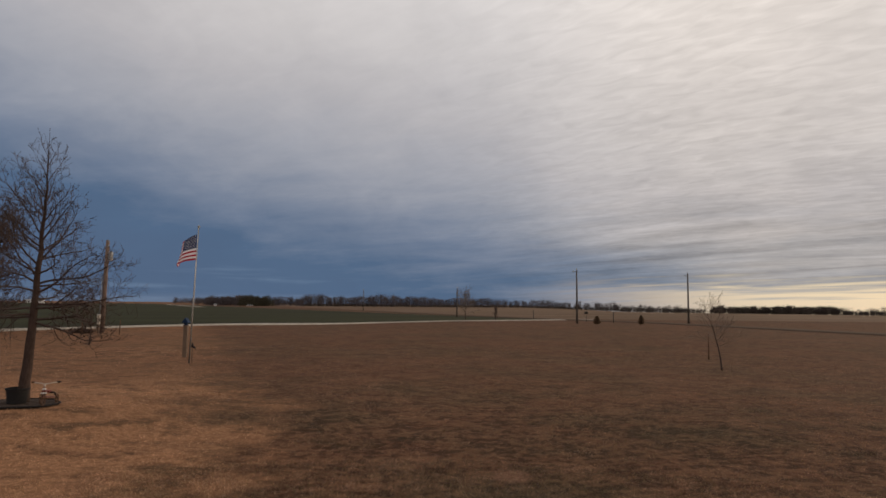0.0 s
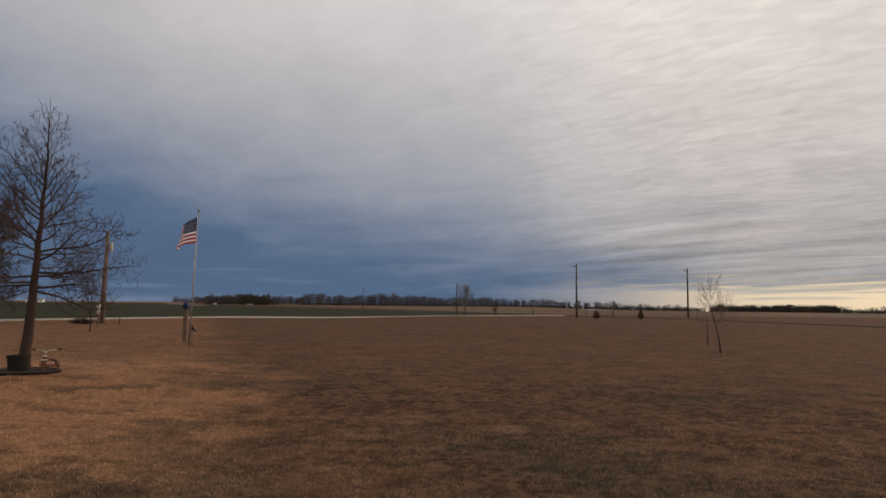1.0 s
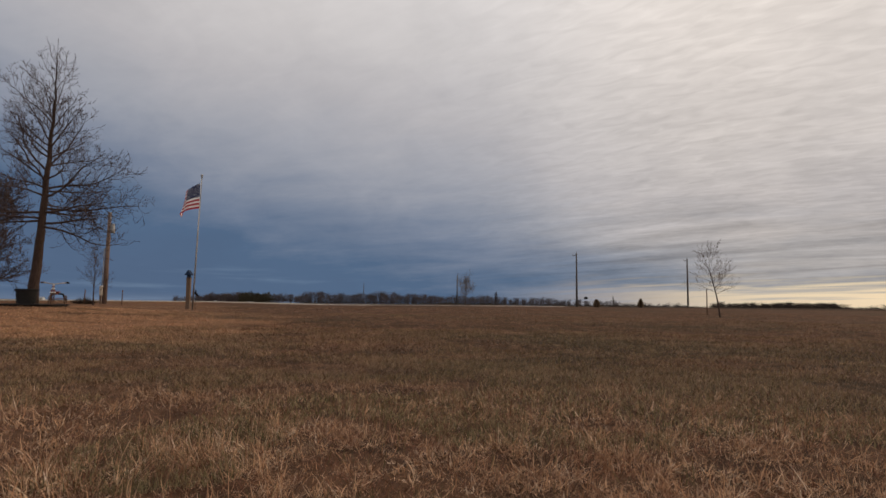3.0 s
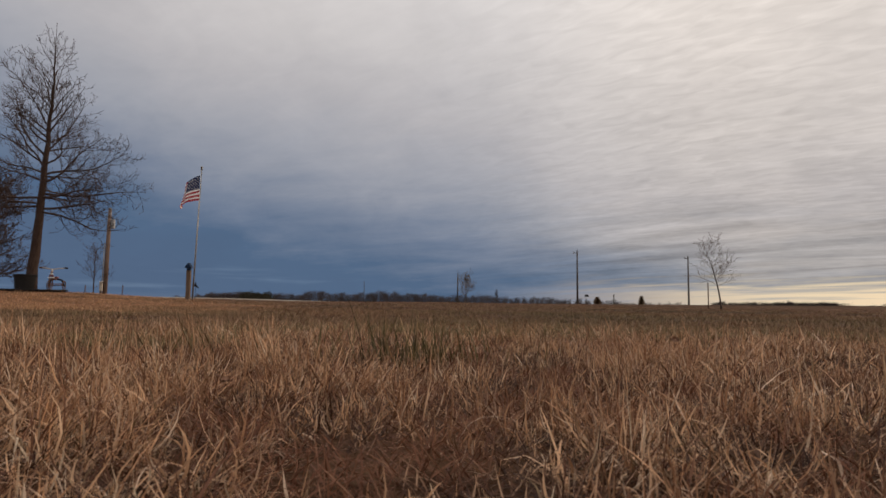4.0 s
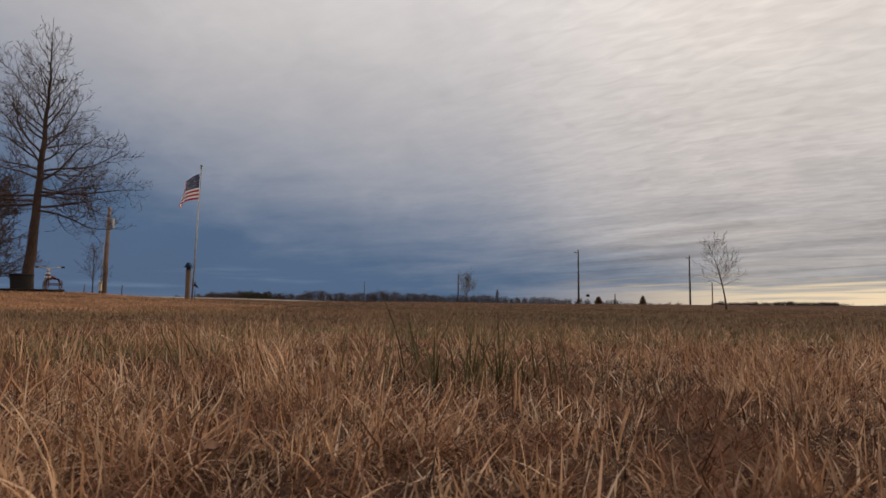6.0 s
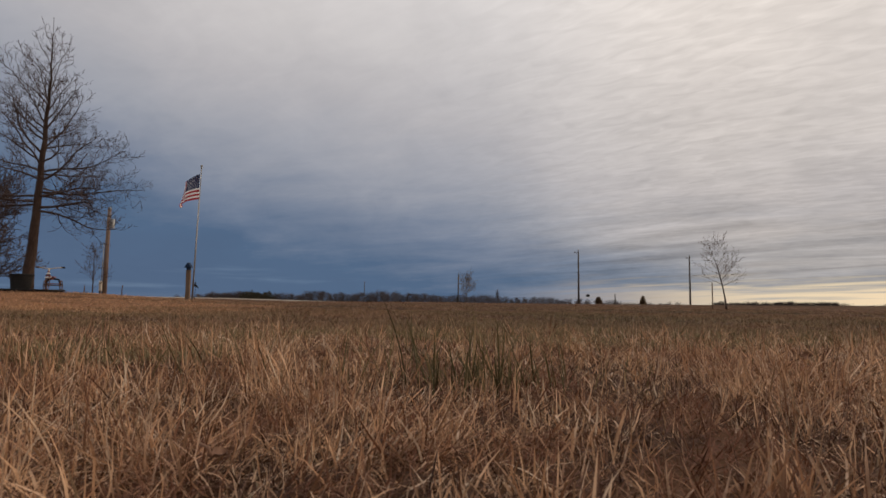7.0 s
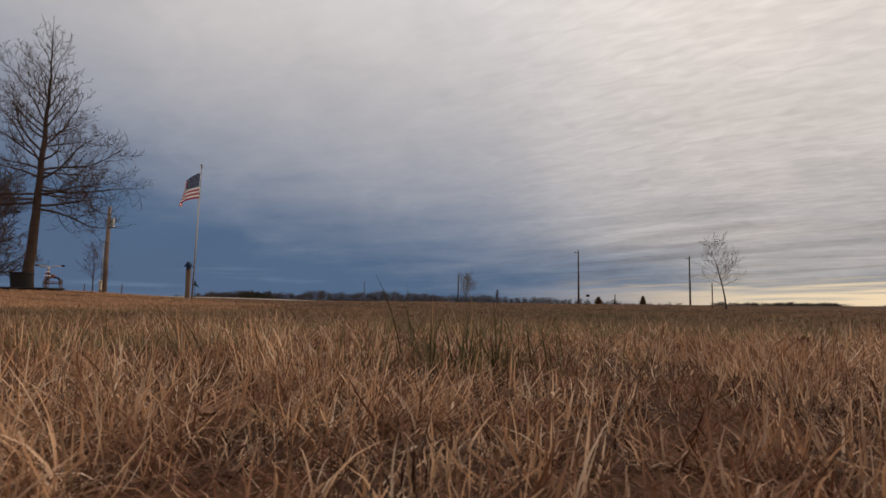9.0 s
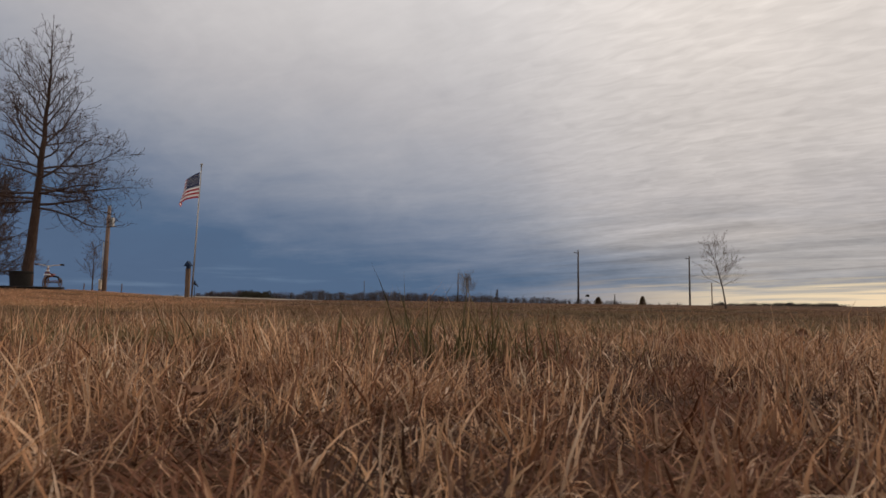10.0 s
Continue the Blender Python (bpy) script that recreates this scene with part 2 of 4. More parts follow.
def field_material(name, a, b_, rows=0.0):
    m, nt, b = mat(name, 0.95)
    p = world_pos(nt)
    n1 = noise_tex(nt, scaled(nt, p, (0.012, 0.05, 1), radians(-30)), 1.0, 5, 0.6)
    n2 = noise_tex(nt, p, 0.6, 5, 0.65)
    f = op(nt, "ADD", op(nt, "MULTIPLY", n1, 0.65), op(nt, "MULTIPLY", n2, 0.35))
    nt.links.new(mixc(nt, remap(nt, f, 0.36, 0.64), a, b_), b.inputs["Base Color"])
    b.inputs["Specular IOR Level"].default_value = 0.06
    bump(nt, b, n2, 0.6, 0.1)
    return m


def grain_material(name, stops, scale=(1, 1, 1), size=6.0, rough=0.85, strength=0.5, dist=0.01, metal=0.0, gloss=None):
    m, nt, b = mat(name, rough)
    p = obj_pos(nt)
    n1 = noise_tex(nt, scaled(nt, p, scale), size, 6, 0.65, 0.3)
    n2 = noise_tex(nt, p, size * 0.22, 4, 0.6)
    f = op(nt, "ADD", op(nt, "MULTIPLY", n1, 0.6), op(nt, "MULTIPLY", n2, 0.4))
    nt.links.new(ramp(nt, f, stops), b.inputs["Base Color"])
    b.inputs["Metallic"].default_value = metal
    b.inputs["Specular IOR Level"].default_value = gloss if gloss is not None else 0.2 if rough > 0.7 else 0.4
    bump(nt, b, n1, strength, dist)
    return m


def blade_material(name, stops, patch, shade=1.0, turf=0.85, through_light=0.16, rust=0.75):
    """Grass blades: a tone for each blade; paler close in, partly drier straw and partly painted brightness of skylit
    blade sides, the turf's own tone farther out.
    """
    m, nt, b = mat(name, 0.7)
    g = nt.nodes.new("ShaderNodeNewGeometry")
    rnd = g.outputs["Random Per Island"]
    c = ramp(nt, rnd, stops)
    p = g.outputs["Position"]
    n = noise_tex(nt, p, 2.4, 4, 0.6)
    n2 = noise_tex(nt, p, 9.0, 3, 0.6)
    c = mixc(nt, remap(nt, n, 0.44, 0.62, 0.0, 0.36), c, patch)
    c = mixc(nt, remap(nt, n2, 0.44, 0.60, 0.0, rust), c, (0.17, 0.070, 0.036))
    n3 = noise_tex(nt, p, 30.0, 2, 0.5)
    c = mixc(nt, remap(nt, n3, 0.50, 0.62, 0.0, 0.75 * rust), c, (0.085, 0.036, 0.020))      # finer dark brown mottling, a few centimetres across
    c = mixc(nt, 1.0, c, (1.18, 1.09, 1.03), "MULTIPLY")
    ln = nt.nodes.new("ShaderNodeVectorMath")
    ln.operation = "LENGTH"
    nt.links.new(p, ln.inputs[0])
    r = op(nt, "ADD", ln.outputs["Value"], op(nt, "MULTIPLY", op(nt, "SUBTRACT", n, 0.5), 2.0))
    far = lawn_tone(nt, p)[0]
    var = nt.nodes.new("ShaderNodeVectorMath")
    var.operation = "SCALE"
    nt.links.new(far, var.inputs[0])
    sock(nt, remap(nt, rnd, 0.0, 1.0, 1.1 * shade, 2.3 * shade, False), var.inputs["Scale"])
    # pale straw close in also carries the brightness of blades seen low
    c = mixc(nt, remap(nt, r, 2.0, 5.0, 0.0, turf), c, var.outputs[0])
    nt.links.new(c, b.inputs["Base Color"])
    b.inputs["Specular IOR Level"].default_value = 0.3
    tr = nt.nodes.new("ShaderNodeBsdfTranslucent")
    nt.links.new(c, tr.inputs[0])
    mx = nd(nt, "ShaderNodeMixShader", Fac=through_light)
    nt.links.new(b.outputs[0], mx.inputs[1])
    nt.links.new(tr.outputs[0], mx.inputs[2])
    nt.links.new(mx.outputs[0], nt.nodes["Material Output"].inputs[0])
    return m


M_GROUND = ground_material()
M_GREEN_FIELD = field_material("winter_wheat", (0.020, 0.020, 0.0085), (0.034, 0.034, 0.014))
M_TAN_FIELD = field_material("stubble", (0.098, 0.062, 0.038), (0.150, 0.100, 0.064))
M_GRAVEL = grain_material("gravel", [(0.3, (0.22, 0.19, 0.16)), (0.5, (0.31, 0.275, 0.235)), (0.7, (0.40, 0.36, 0.315))], (1, 1, 1), 3.0, 0.95, 0.6, 0.03, 0.0, 0.05)
M_ASPHALT = grain_material("worn_lane", [(0.3, (0.062, 0.042, 0.030)), (0.7, (0.088, 0.062, 0.045))], (1, 1, 1), 1.0, 0.9, 0.4, 0.02, 0.0, 0.04)
M_BARK = grain_material("bark", [(0.3, (0.024, 0.015, 0.012)), (0.5, (0.053, 0.034, 0.027)), (0.72, (0.090, 0.061, 0.048))], (6, 6, 1.2), 5.0, 0.95, 0.9, 0.012)
M_TWIG = grain_material("twig_bark", [(0.3, (0.034, 0.023, 0.020)), (0.7, (0.088, 0.059, 0.049))], (2, 2, 2), 4.0, 0.9, 0.2)
M_TWIG_PALE = grain_material("pale_twig_bark", [(0.3, (0.10, 0.072, 0.055)), (0.7, (0.20, 0.15, 0.115))], (2, 2, 2), 4.0, 0.9, 0.2)
M_WOOD_FAR = grain_material("bare_wood_belt", [(0.3, (0.052, 0.043, 0.045)), (0.7, (0.110, 0.090, 0.092))], (1, 1, 1), 0.2, 0.95, 0.0)
M_EVERGREEN = grain_material("evergreen", [(0.3, (0.028, 0.026, 0.016)), (0.7, (0.075, 0.064, 0.040))], (1, 1, 1), 3.0, 0.9, 0.2)
M_SHRUB = grain_material("brown_evergreen", [(0.3, (0.12, 0.080, 0.048)), (0.7, (0.26, 0.180, 0.115))], (1, 1, 1), 3.0, 0.9, 0.2)
M_SCRUB = grain_material("dark_scrub", [(0.3, (0.034, 0.026, 0.021)), (0.7, (0.075, 0.060, 0.049))], (1, 1, 1), 0.3, 0.95, 0.0)
M_LEAF = grain_material("dry_leaf", [(0.3, (0.13, 0.062, 0.036)), (0.7, (0.30, 0.165, 0.10))], (1, 1, 1), 60.0, 0.7, 0.4, 0.001)
M_TIMBER = grain_material("weathered_timber", [(0.3, (0.080, 0.052, 0.036)), (0.5, (0.14, 0.094, 0.066)), (0.7, (0.21, 0.150, 0.110))], (9, 9, 0.8), 4.0, 0.85, 0.6, 0.006)
M_POLEWOOD = grain_material("utility_pole_wood", [(0.3, (0.095, 0.064, 0.050)), (0.5, (0.16, 0.110, 0.086)), (0.7, (0.25, 0.178, 0.140))], (9, 9, 0.6), 3.0, 0.85, 0.5, 0.006)
M_DARKPOLE = grain_material("creosoted_pole_wood", [(0.3, (0.050, 0.042, 0.038)), (0.7, (0.115, 0.098, 0.088))], (6, 6, 0.6), 3.0, 0.85, 0.5, 0.006)
M_ALU = grain_material("brushed_aluminium", [(0.3, (0.20, 0.19, 0.18)), (0.7, (0.32, 0.30, 0.28))], (20, 20, 1), 5.0, 0.5, 0.15, 0.002, 0.7)
M_STEEL = grain_material("dull_steel", [(0.3, (0.20, 0.20, 0.20)), (0.7, (0.33, 0.33, 0.33))], (5, 5, 5), 4.0, 0.5, 0.2, 0.002, 0.6)
M_BLACK = grain_material("black_plastic", [(0.3, (0.010, 0.009, 0.009)), (0.7, (0.024, 0.021, 0.020))], (4, 4, 4), 6.0, 0.85, 0.2, 0.003)
M_MULCH = grain_material("dark_mulch", [(0.3, (0.018, 0.012, 0.009)), (0.5, (0.045, 0.030, 0.022)), (0.72, (0.085, 0.058, 0.042))], (1, 1, 1), 14.0, 0.95, 1.0, 0.03)
M_WHITE = grain_material("white_paint", [(0.3, (0.62, 0.60, 0.57)), (0.7, (0.80, 0.78, 0.75))], (3, 3, 3), 5.0, 0.6, 0.2, 0.002)
M_CREAM = grain_material("chipped_cream_paint", [(0.3, (0.30, 0.25, 0.20)), (0.7, (0.55, 0.48, 0.40))], (5, 5, 5), 8.0, 0.7, 0.2, 0.002)
M_BLUE = grain_material("blue_paint", [(0.3, (0.008, 0.020, 0.050)), (0.7, (0.016, 0.036, 0.080))], (3, 3, 3), 5.0, 0.8, 0.2, 0.002)
M_RED = grain_material("faded_red_paint", [(0.3, (0.13, 0.028, 0.020)), (0.7, (0.24, 0.060, 0.042))], (3, 3, 3), 6.0, 0.6, 0.2, 0.002)
M_RUST = grain_material("rusty_iron", [(0.3, (0.055, 0.028, 0.018)), (0.7, (0.14, 0.075, 0.045))], (4, 4, 4), 8.0, 0.8, 0.4, 0.003)
M_FLAG_RED = grain_material("red_cloth", [(0.3, (0.34, 0.030, 0.042)), (0.7, (0.45, 0.050, 0.060))], (60, 60, 60), 3.0, 0.9, 0.2, 0.002)
M_FLAG_WHITE = grain_material("white_cloth", [(0.3, (0.80, 0.78, 0.76)), (0.7, (0.88, 0.86, 0.84))], (60, 60, 60), 3.0, 0.9, 0.2, 0.002)
M_FLAG_BLUE = grain_material("navy_cloth", [(0.3, (0.022, 0.032, 0.085)), (0.7, (0.036, 0.050, 0.115))], (60, 60, 60), 3.0, 0.9, 0.2, 0.002)
STRAW = [(0.0, (0.07, 0.031, 0.019)), (0.14, (0.15, 0.072, 0.043)), (0.26, (0.21, 0.165, 0.100)), (0.40, (0.46, 0.275, 0.155)), (0.60, (0.60, 0.395, 0.236)), (0.80, (0.67, 0.485, 0.325)), (0.90, (0.50, 0.42, 0.31)), (1.0, (0.80, 0.66, 0.51))]
M_STRAW = blade_material("dry_grass", STRAW, (0.38, 0.215, 0.118), turf=0.8, rust=0.42)
# dead thatch, with the shade at the foot of the grass in its colour
M_THATCH_SHADED = blade_material("dead_thatch_shaded", [(0.0, (0.020, 0.009, 0.006)), (0.5, (0.058, 0.027, 0.017)), (0.8, (0.19, 0.115, 0.072)), (1.0, (0.50, 0.35, 0.23))], (0.075, 0.034, 0.021))
M_TUFT = blade_material("tuft_grass", [(0.0, (0.045, 0.040, 0.017)), (0.5, (0.092, 0.080, 0.036)), (0.75, (0.16, 0.125, 0.060)), (1.0, (0.38, 0.25, 0.13))], (0.080, 0.064, 0.028), 0.8, 0.0, 0.1, 0.0)
M_GREENBLADE = blade_material("green_grass", [(0.0, (0.070, 0.072, 0.030)), (0.5, (0.150, 0.142, 0.068)), (0.8, (0.26, 0.220, 0.118)), (1.0, (0.42, 0.30, 0.17))], (0.18, 0.150, 0.080), 1.4, 0.45, 0.16, 0.20)

# ------------------------------------------------------------------ mesh helpers


def part(name, bm, material, parent=None, label=""):
    me = bpy.data.meshes.new(name)
    bm.to_mesh(me)
    bm.free()
    me.materials.append(material)
    ob = new(name, me)
    if parent is not None:
        ob.parent = parent
    if label:
        ob["label"] = label
    return ob


def raw_mesh(name, verts, faces, material, parent=None, smooth_shade=False):
    me = bpy.data.meshes.new(name)
    me.from_pydata(verts, [], faces)
    me.materials.append(material)
    if smooth_shade:
        me.shade_smooth()
    ob = new(name, me)
    if parent is not None:
        ob.parent = parent
    return ob


def fast_mesh(name, verts, quads, tris, material):
    """A mesh from numpy arrays of vertices, four-corner and three-corner faces."""
    me = bpy.data.meshes.new(name)
    nq, ntri = len(quads), len(tris)
    me.vertices.add(len(verts))
    me.vertices.foreach_set("co", np.asarray(verts, np.float32).ravel())
    me.loops.add(nq * 4 + ntri * 3)
    me.polygons.add(nq + ntri)
    idx = np.concatenate([np.asarray(quads, np.int32).ravel(), np.asarray(tris, np.int32).ravel()])
    me.loops.foreach_set("vertex_index", idx.astype(np.int32))
    starts = np.concatenate([np.arange(nq) * 4, nq * 4 + np.arange(ntri) * 3])
    me.polygons.foreach_set("loop_start", starts.astype(np.int32))
    me.update(calc_edges=True)
    me.materials.append(material)
    return new(name, me)


def thing(name, x, y, z=None, rz=0.0):
    e = new(name)
    e.empty_display_size = 0.2
    e.matrix_world = pose(x, y, gz(x, y) if z is None else z, 0, 0, rz)
    return e


def box_bm(sx, sy, sz, centre=(0, 0, 0), bevel=0.0, m=None):
    bm = bmesh.new()
    bmesh.ops.create_cube(bm, size=1.0, matrix=Matrix.Translation(centre) @ Matrix.Diagonal((sx, sy, sz, 1)))
    if bevel:
        bmesh.ops.bevel(bm, geom=bm.edges[:], offset=bevel, segments=2, affect="EDGES")
    if m is not None:
        bm.transform(m)
    return bm


def tube_arrays(lines, sides_of):
    """Tubes along polylines of (point, radius); returns vertices and faces."""
    verts, faces = [], []
    for pts, rad in lines:
        n = len(pts)
        k = sides_of(rad[0])
        base = len(verts)
        side = None
        for i in range(n):
            d = (pts[min(i + 1, n - 1)] - pts[max(i - 1, 0)]).normalized()
            if side is None:
                side = d.orthogonal().normalized()
            side = (side - d * side.dot(d)).normalized()
            up = d.cross(side)
            for j in range(k):
                a = 2 * math.pi * j / k
                verts.append(pts[i] + (side * math.cos(a) + up * math.sin(a)) * rad[i])
        for i in range(n - 1):
            for j in range(k):
                a, b2 = base + i * k + j, base + i * k + (j + 1) % k
                faces.append((a, b2, b2 + k, a + k))
        faces.append(tuple(base + j for j in reversed(range(k))))
        faces.append(tuple(base + (n - 1) * k + j for j in range(k)))
    return verts, faces


def tube_part(name, pts, r, material, parent=None, sides=10, label=""):
    pts = [Vector(p) for p in pts]
    rad = list(r) if isinstance(r, (list, tuple)) else [r] * len(pts)
    v, f = tube_arrays([(pts, rad)], lambda q: sides)
    ob = raw_mesh(name, v, f, material, parent, True)
    if label:
        ob["label"] = label
    return ob


def lathe_bm(profile, steps=24):
    bm = bmesh.new()
    rings = []
    for r, z in profile:
        rings.append([bm.verts.new((r * math.cos(2 * math.pi * i / steps), r * math.sin(2 * math.pi * i / steps), z)) for i in range(steps)])
    for a, b in zip(rings, rings[1:]):
        for i in range(steps):
            bm.faces.new((a[i], a[(i + 1) % steps], b[(i + 1) % steps], b[i]))
    for ring, flip in ((rings[0], True), (rings[-1], False)):
        if len(ring) > 2:
            bm.faces.new(ring[::-1] if flip else ring)
    bmesh.ops.remove_doubles(bm, verts=bm.verts, dist=1e-5)
    bmesh.ops.recalc_face_normals(bm, faces=bm.faces)
    return bm


# ------------------------------------------------------------------ ground, fields and roads
def axis_steps():
    near = list(np.arange(-60, 60.01, 0.75))
    out, d, q = [], 1.0, 60.0
    while q < 4200:
        d *= 1.075
        q += d
        out.append(q)
    return np.array(sorted([-o for o in out] + near + out))


def build_ground():
    xs, ys = axis_steps(), axis_steps() + 30
    gx, gy = np.meshgrid(xs, ys)
    v = np.stack([gx, gy, terrain(gx, gy)], -1).reshape(-1, 3)
    nx, ny = len(xs), len(ys)
    i, j = np.meshgrid(np.arange(nx - 1), np.arange(ny - 1))
    a = (j * nx + i).ravel()
    ob = fast_mesh("ground", v, np.stack([a, a + 1, a + nx + 1, a + nx], -1), np.zeros((0, 3), int), M_GROUND)
    ob.data.shade_smooth()
    return tagged(ob, "dormant brown lawn, mottled with worn tan patches", "lawn", kind="structure")


build_ground()


def ribbon(name, pts, width, material, lift, thick=0.0):
    """A strip along a line of places, lying on the ground, with sides."""
    fine = []
    for (x0, y0), (x1, y1) in zip(pts, pts[1:]):
        n = max(1, int(math.hypot(x1 - x0, y1 - y0) / 3))
        fine += [(x0 + (x1 - x0) * k / n, y0 + (y1 - y0) * k / n) for k in range(n)]
    fine.append(pts[-1])
    verts, faces = [], []
    cuts = (-0.5, -0.46, -0.2, 0.0, 0.2, 0.46, 0.5)
    for i, (x, y) in enumerate(fine):
        (xa, ya), (xb, yb) = fine[max(0, i - 1)], fine[min(len(fine) - 1, i + 1)]
        l = math.hypot(xb - xa, yb - ya)
        nx, ny = -(yb - ya) / l, (xb - xa) / l
        for c in cuts:
            w = width * (1 + 0.05 * math.sin(i * 1.3 + c * 4))
            px, py = x + nx * c * w, y + ny * c * w
            verts.append((px, py, gz(px, py) + (-0.05 if abs(c) == 0.5 else lift)))
    k = len(cuts)
    for i in range(len(fine) - 1):
        for j in range(k - 1):
            a = i * k + j
            faces.append((a, a + k, a + k + 1, a + 1))
    return raw_mesh(name, verts, faces, material, None, True)


def sheet(name, corners, material, lift, nu=60, nv=60):
    """A four-cornered field that follows the ground."""
    (ax, ay), (bx, by), (cx, cy), (dx, dy) = corners
    u, v = np.meshgrid(np.linspace(0, 1, nu), np.linspace(0, 1, nv) ** 2)
    x = (1 - v) * ((1 - u) * ax + u * bx) + v * ((1 - u) * dx + u * cx)
    y = (1 - v) * ((1 - u) * ay + u * by) + v * ((1 - u) * dy + u * cy)
    p = np.stack([x, y, terrain(x, y) + lift], -1).reshape(-1, 3)
    i, j = np.meshgrid(np.arange(nu - 1), np.arange(nv - 1))
    a = (j * nu + i).ravel()
    ob = fast_mesh(name, p, np.stack([a, a + 1, a + nu + 1, a + nu], -1), np.zeros((0, 3), int), material)
    return ob


tagged(sheet("green_field", [(-66, 27), (20, 127.5), (-340, 760), (-3200, 1400)], M_GREEN_FIELD, 0.05, 80, 80),
       "dark green winter wheat field beyond the gravel road", "field", kind="structure")
tagged(sheet("stubble_field", [(24, 133), (700, 133), (700, 1200), (-330, 1000)], M_TAN_FIELD, 0.04, 60, 60),
       "pale brown stubble field beyond the country lane", "field", kind="structure")
tagged(ribbon("gravel_road", [(-90, -34), (-46, 41), (-37, 57), (-31.5, 66), (-25.2, 75), (1.5, 109), (26, 127.5), (30, 130)], 2.5, M_GRAVEL, 0.10),
       "pale gravel road running past the lawn", "road", kind="structure")
tagged(ribbon("country_lane", [(62, -40), (56, 40), (48, 69), (37, 107), (24, 129), (11, 150), (-20, 222), (-77, 317), (-330, 740)], 4.6, M_ASPHALT, 0.12),
       "greyish worn country lane beyond the poles", "road", kind="structure")

tagged(ribbon("farm_track", [(-262, 615), (-190, 470), (-128, 345)], 4.0, M_GRAVEL, 0.14),
       "pale farm track across the far wheat field", "track", kind="structure")

# ------------------------------------------------------------------ bare trees


def grow(rng, start, way, length, r0, level, spec, out):
    """One limb and, in turn, its twigs. spec[level]: (segments, wander, bend up, children, child length, child angle, first child at)."""
    seg, wander, lift, kids, klen, kang, first = spec[level][:7]
    pts, rad = [start], [r0]
    d = way.normalized()
    p = start.copy()
    r_end = r0 * (0.22 if level < len(spec) - 1 else 0.45)
    for i in range(seg):
        d = (d + Vector((rng.gauss(0, wander), rng.gauss(0, wander), rng.gauss(0, wander) + lift))).normalized()
        p = p + d * (length / seg)
        pts.append(p.copy())
        rad.append(r0 + (r_end - r0) * (i + 1) / seg)
    out.append((pts, rad, level))
    if level + 1 >= len(spec):
        return
    thin = spec[0][9] if len(spec[0]) > 9 else 1.0
    n = max(2 if thin == 1.0 else 1, int(kids * rng.uniform(0.8, 1.2) * (min(1.0, 0.1 + length / spec[0][7]) if level == 0 else min(1.0, thin + length / (0.35 * spec[0][7])))))
    for k in range(n):
        f = first + (1 - first) * (k + rng.random()) / n
        i = min(int(f * seg), seg - 1)
        q = pts[i].lerp(pts[i + 1], f * seg - i)
        axis = (pts[i + 1] - pts[i]).normalized()
        side = Vector((rng.gauss(0, 1), rng.gauss(0, 1), rng.gauss(0, 0.7)))
        side = (side - axis * side.dot(axis)).normalized()
        a = radians(kang * rng.uniform(0.7, 1.25))
        r = rad[i] * rng.uniform(0.45, 0.62)
        grow(rng, q, axis * math.cos(a) + side * math.sin(a), max(length * klen * rng.uniform(0.6, 1.1) * (1.15 - 0.55 * f), spec[0][8] * rng.uniform(0.7, 1.3)), max(r, 0.003), level + 1, spec, out)


def bare_tree(name, x, y, height, trunk_r, seed, limbs, spec, reach, low, lean=(0.0, 0.0), rise=(25, 60), bark=None, twig=None, min_r=0.004, bow=1.0, power=1.0, stub=0.05, full=1.0, limb_r=0.36, taper=0.85, curve=0.8, skirt=1.0, steep=0.45):
    """A leafless tree with a leader, limbs all round it and fine twigs: trunk and crown.
    rise: the limbs' angle over the level, lowest and topmost; full: how fast the crown narrows upward."""
    rng = random.Random(seed)
    root = thing(name, x, y)
    n = 16
    leader, rad = [], []
    for i in range(n + 1):
        t = i / n
        wob = 0.010 * height * t
        leader.append(Vector((lean[0] * t ** bow * height + rng.gauss(0, 0.35) * wob, lean[1] * t ** bow * height + rng.gauss(0, 0.35) * wob, -0.05 + t * (height + 0.05))))
        flare = 1 + 0.35 * max(0, 1 - t * 14)
        rad.append(max(trunk_r * flare * (1 - t) ** taper, min_r * 1.3))
    v, f = tube_arrays([(leader, rad)], lambda r: 12)
    raw_mesh("trunk", v, f, bark or M_BARK, root, True)
    lines = []
    for k in range(limbs):
        t = low + (0.97 - low) * ((k + rng.random()) / limbs) ** power
        i = min(int(t * n), n - 1)
        q = leader[i].lerp(leader[i + 1], t * n - i)
        a = k * 2.399 + rng.gauss(0, 0.35)
        u = (t - low) / (1 - low)
        up = radians(rise[0] + (rise[1] - rise[0]) * u ** curve + rng.gauss(0, 8))
        way = Vector((math.cos(a) * math.cos(up), math.sin(a) * math.cos(up), math.sin(up)))
        l = (reach * min(1.0, skirt + 1.9 * u) * (1 - u) ** full + stub) * height * rng.uniform(0.75, 1.1) / max(steep, math.cos(up))
        grow(rng, q, way, l, max(rad[i] * limb_r, min_r * 1.6), 0, spec, lines)
    lines = [(p, [max(min_r, w) for w in r]) for p, r, _ in lines]
    v, f = tube_arrays(lines, lambda r: 5 if r > 0.02 else 3)
    raw_mesh("crown", v, f, twig or M_TWIG, root, False)
    return root


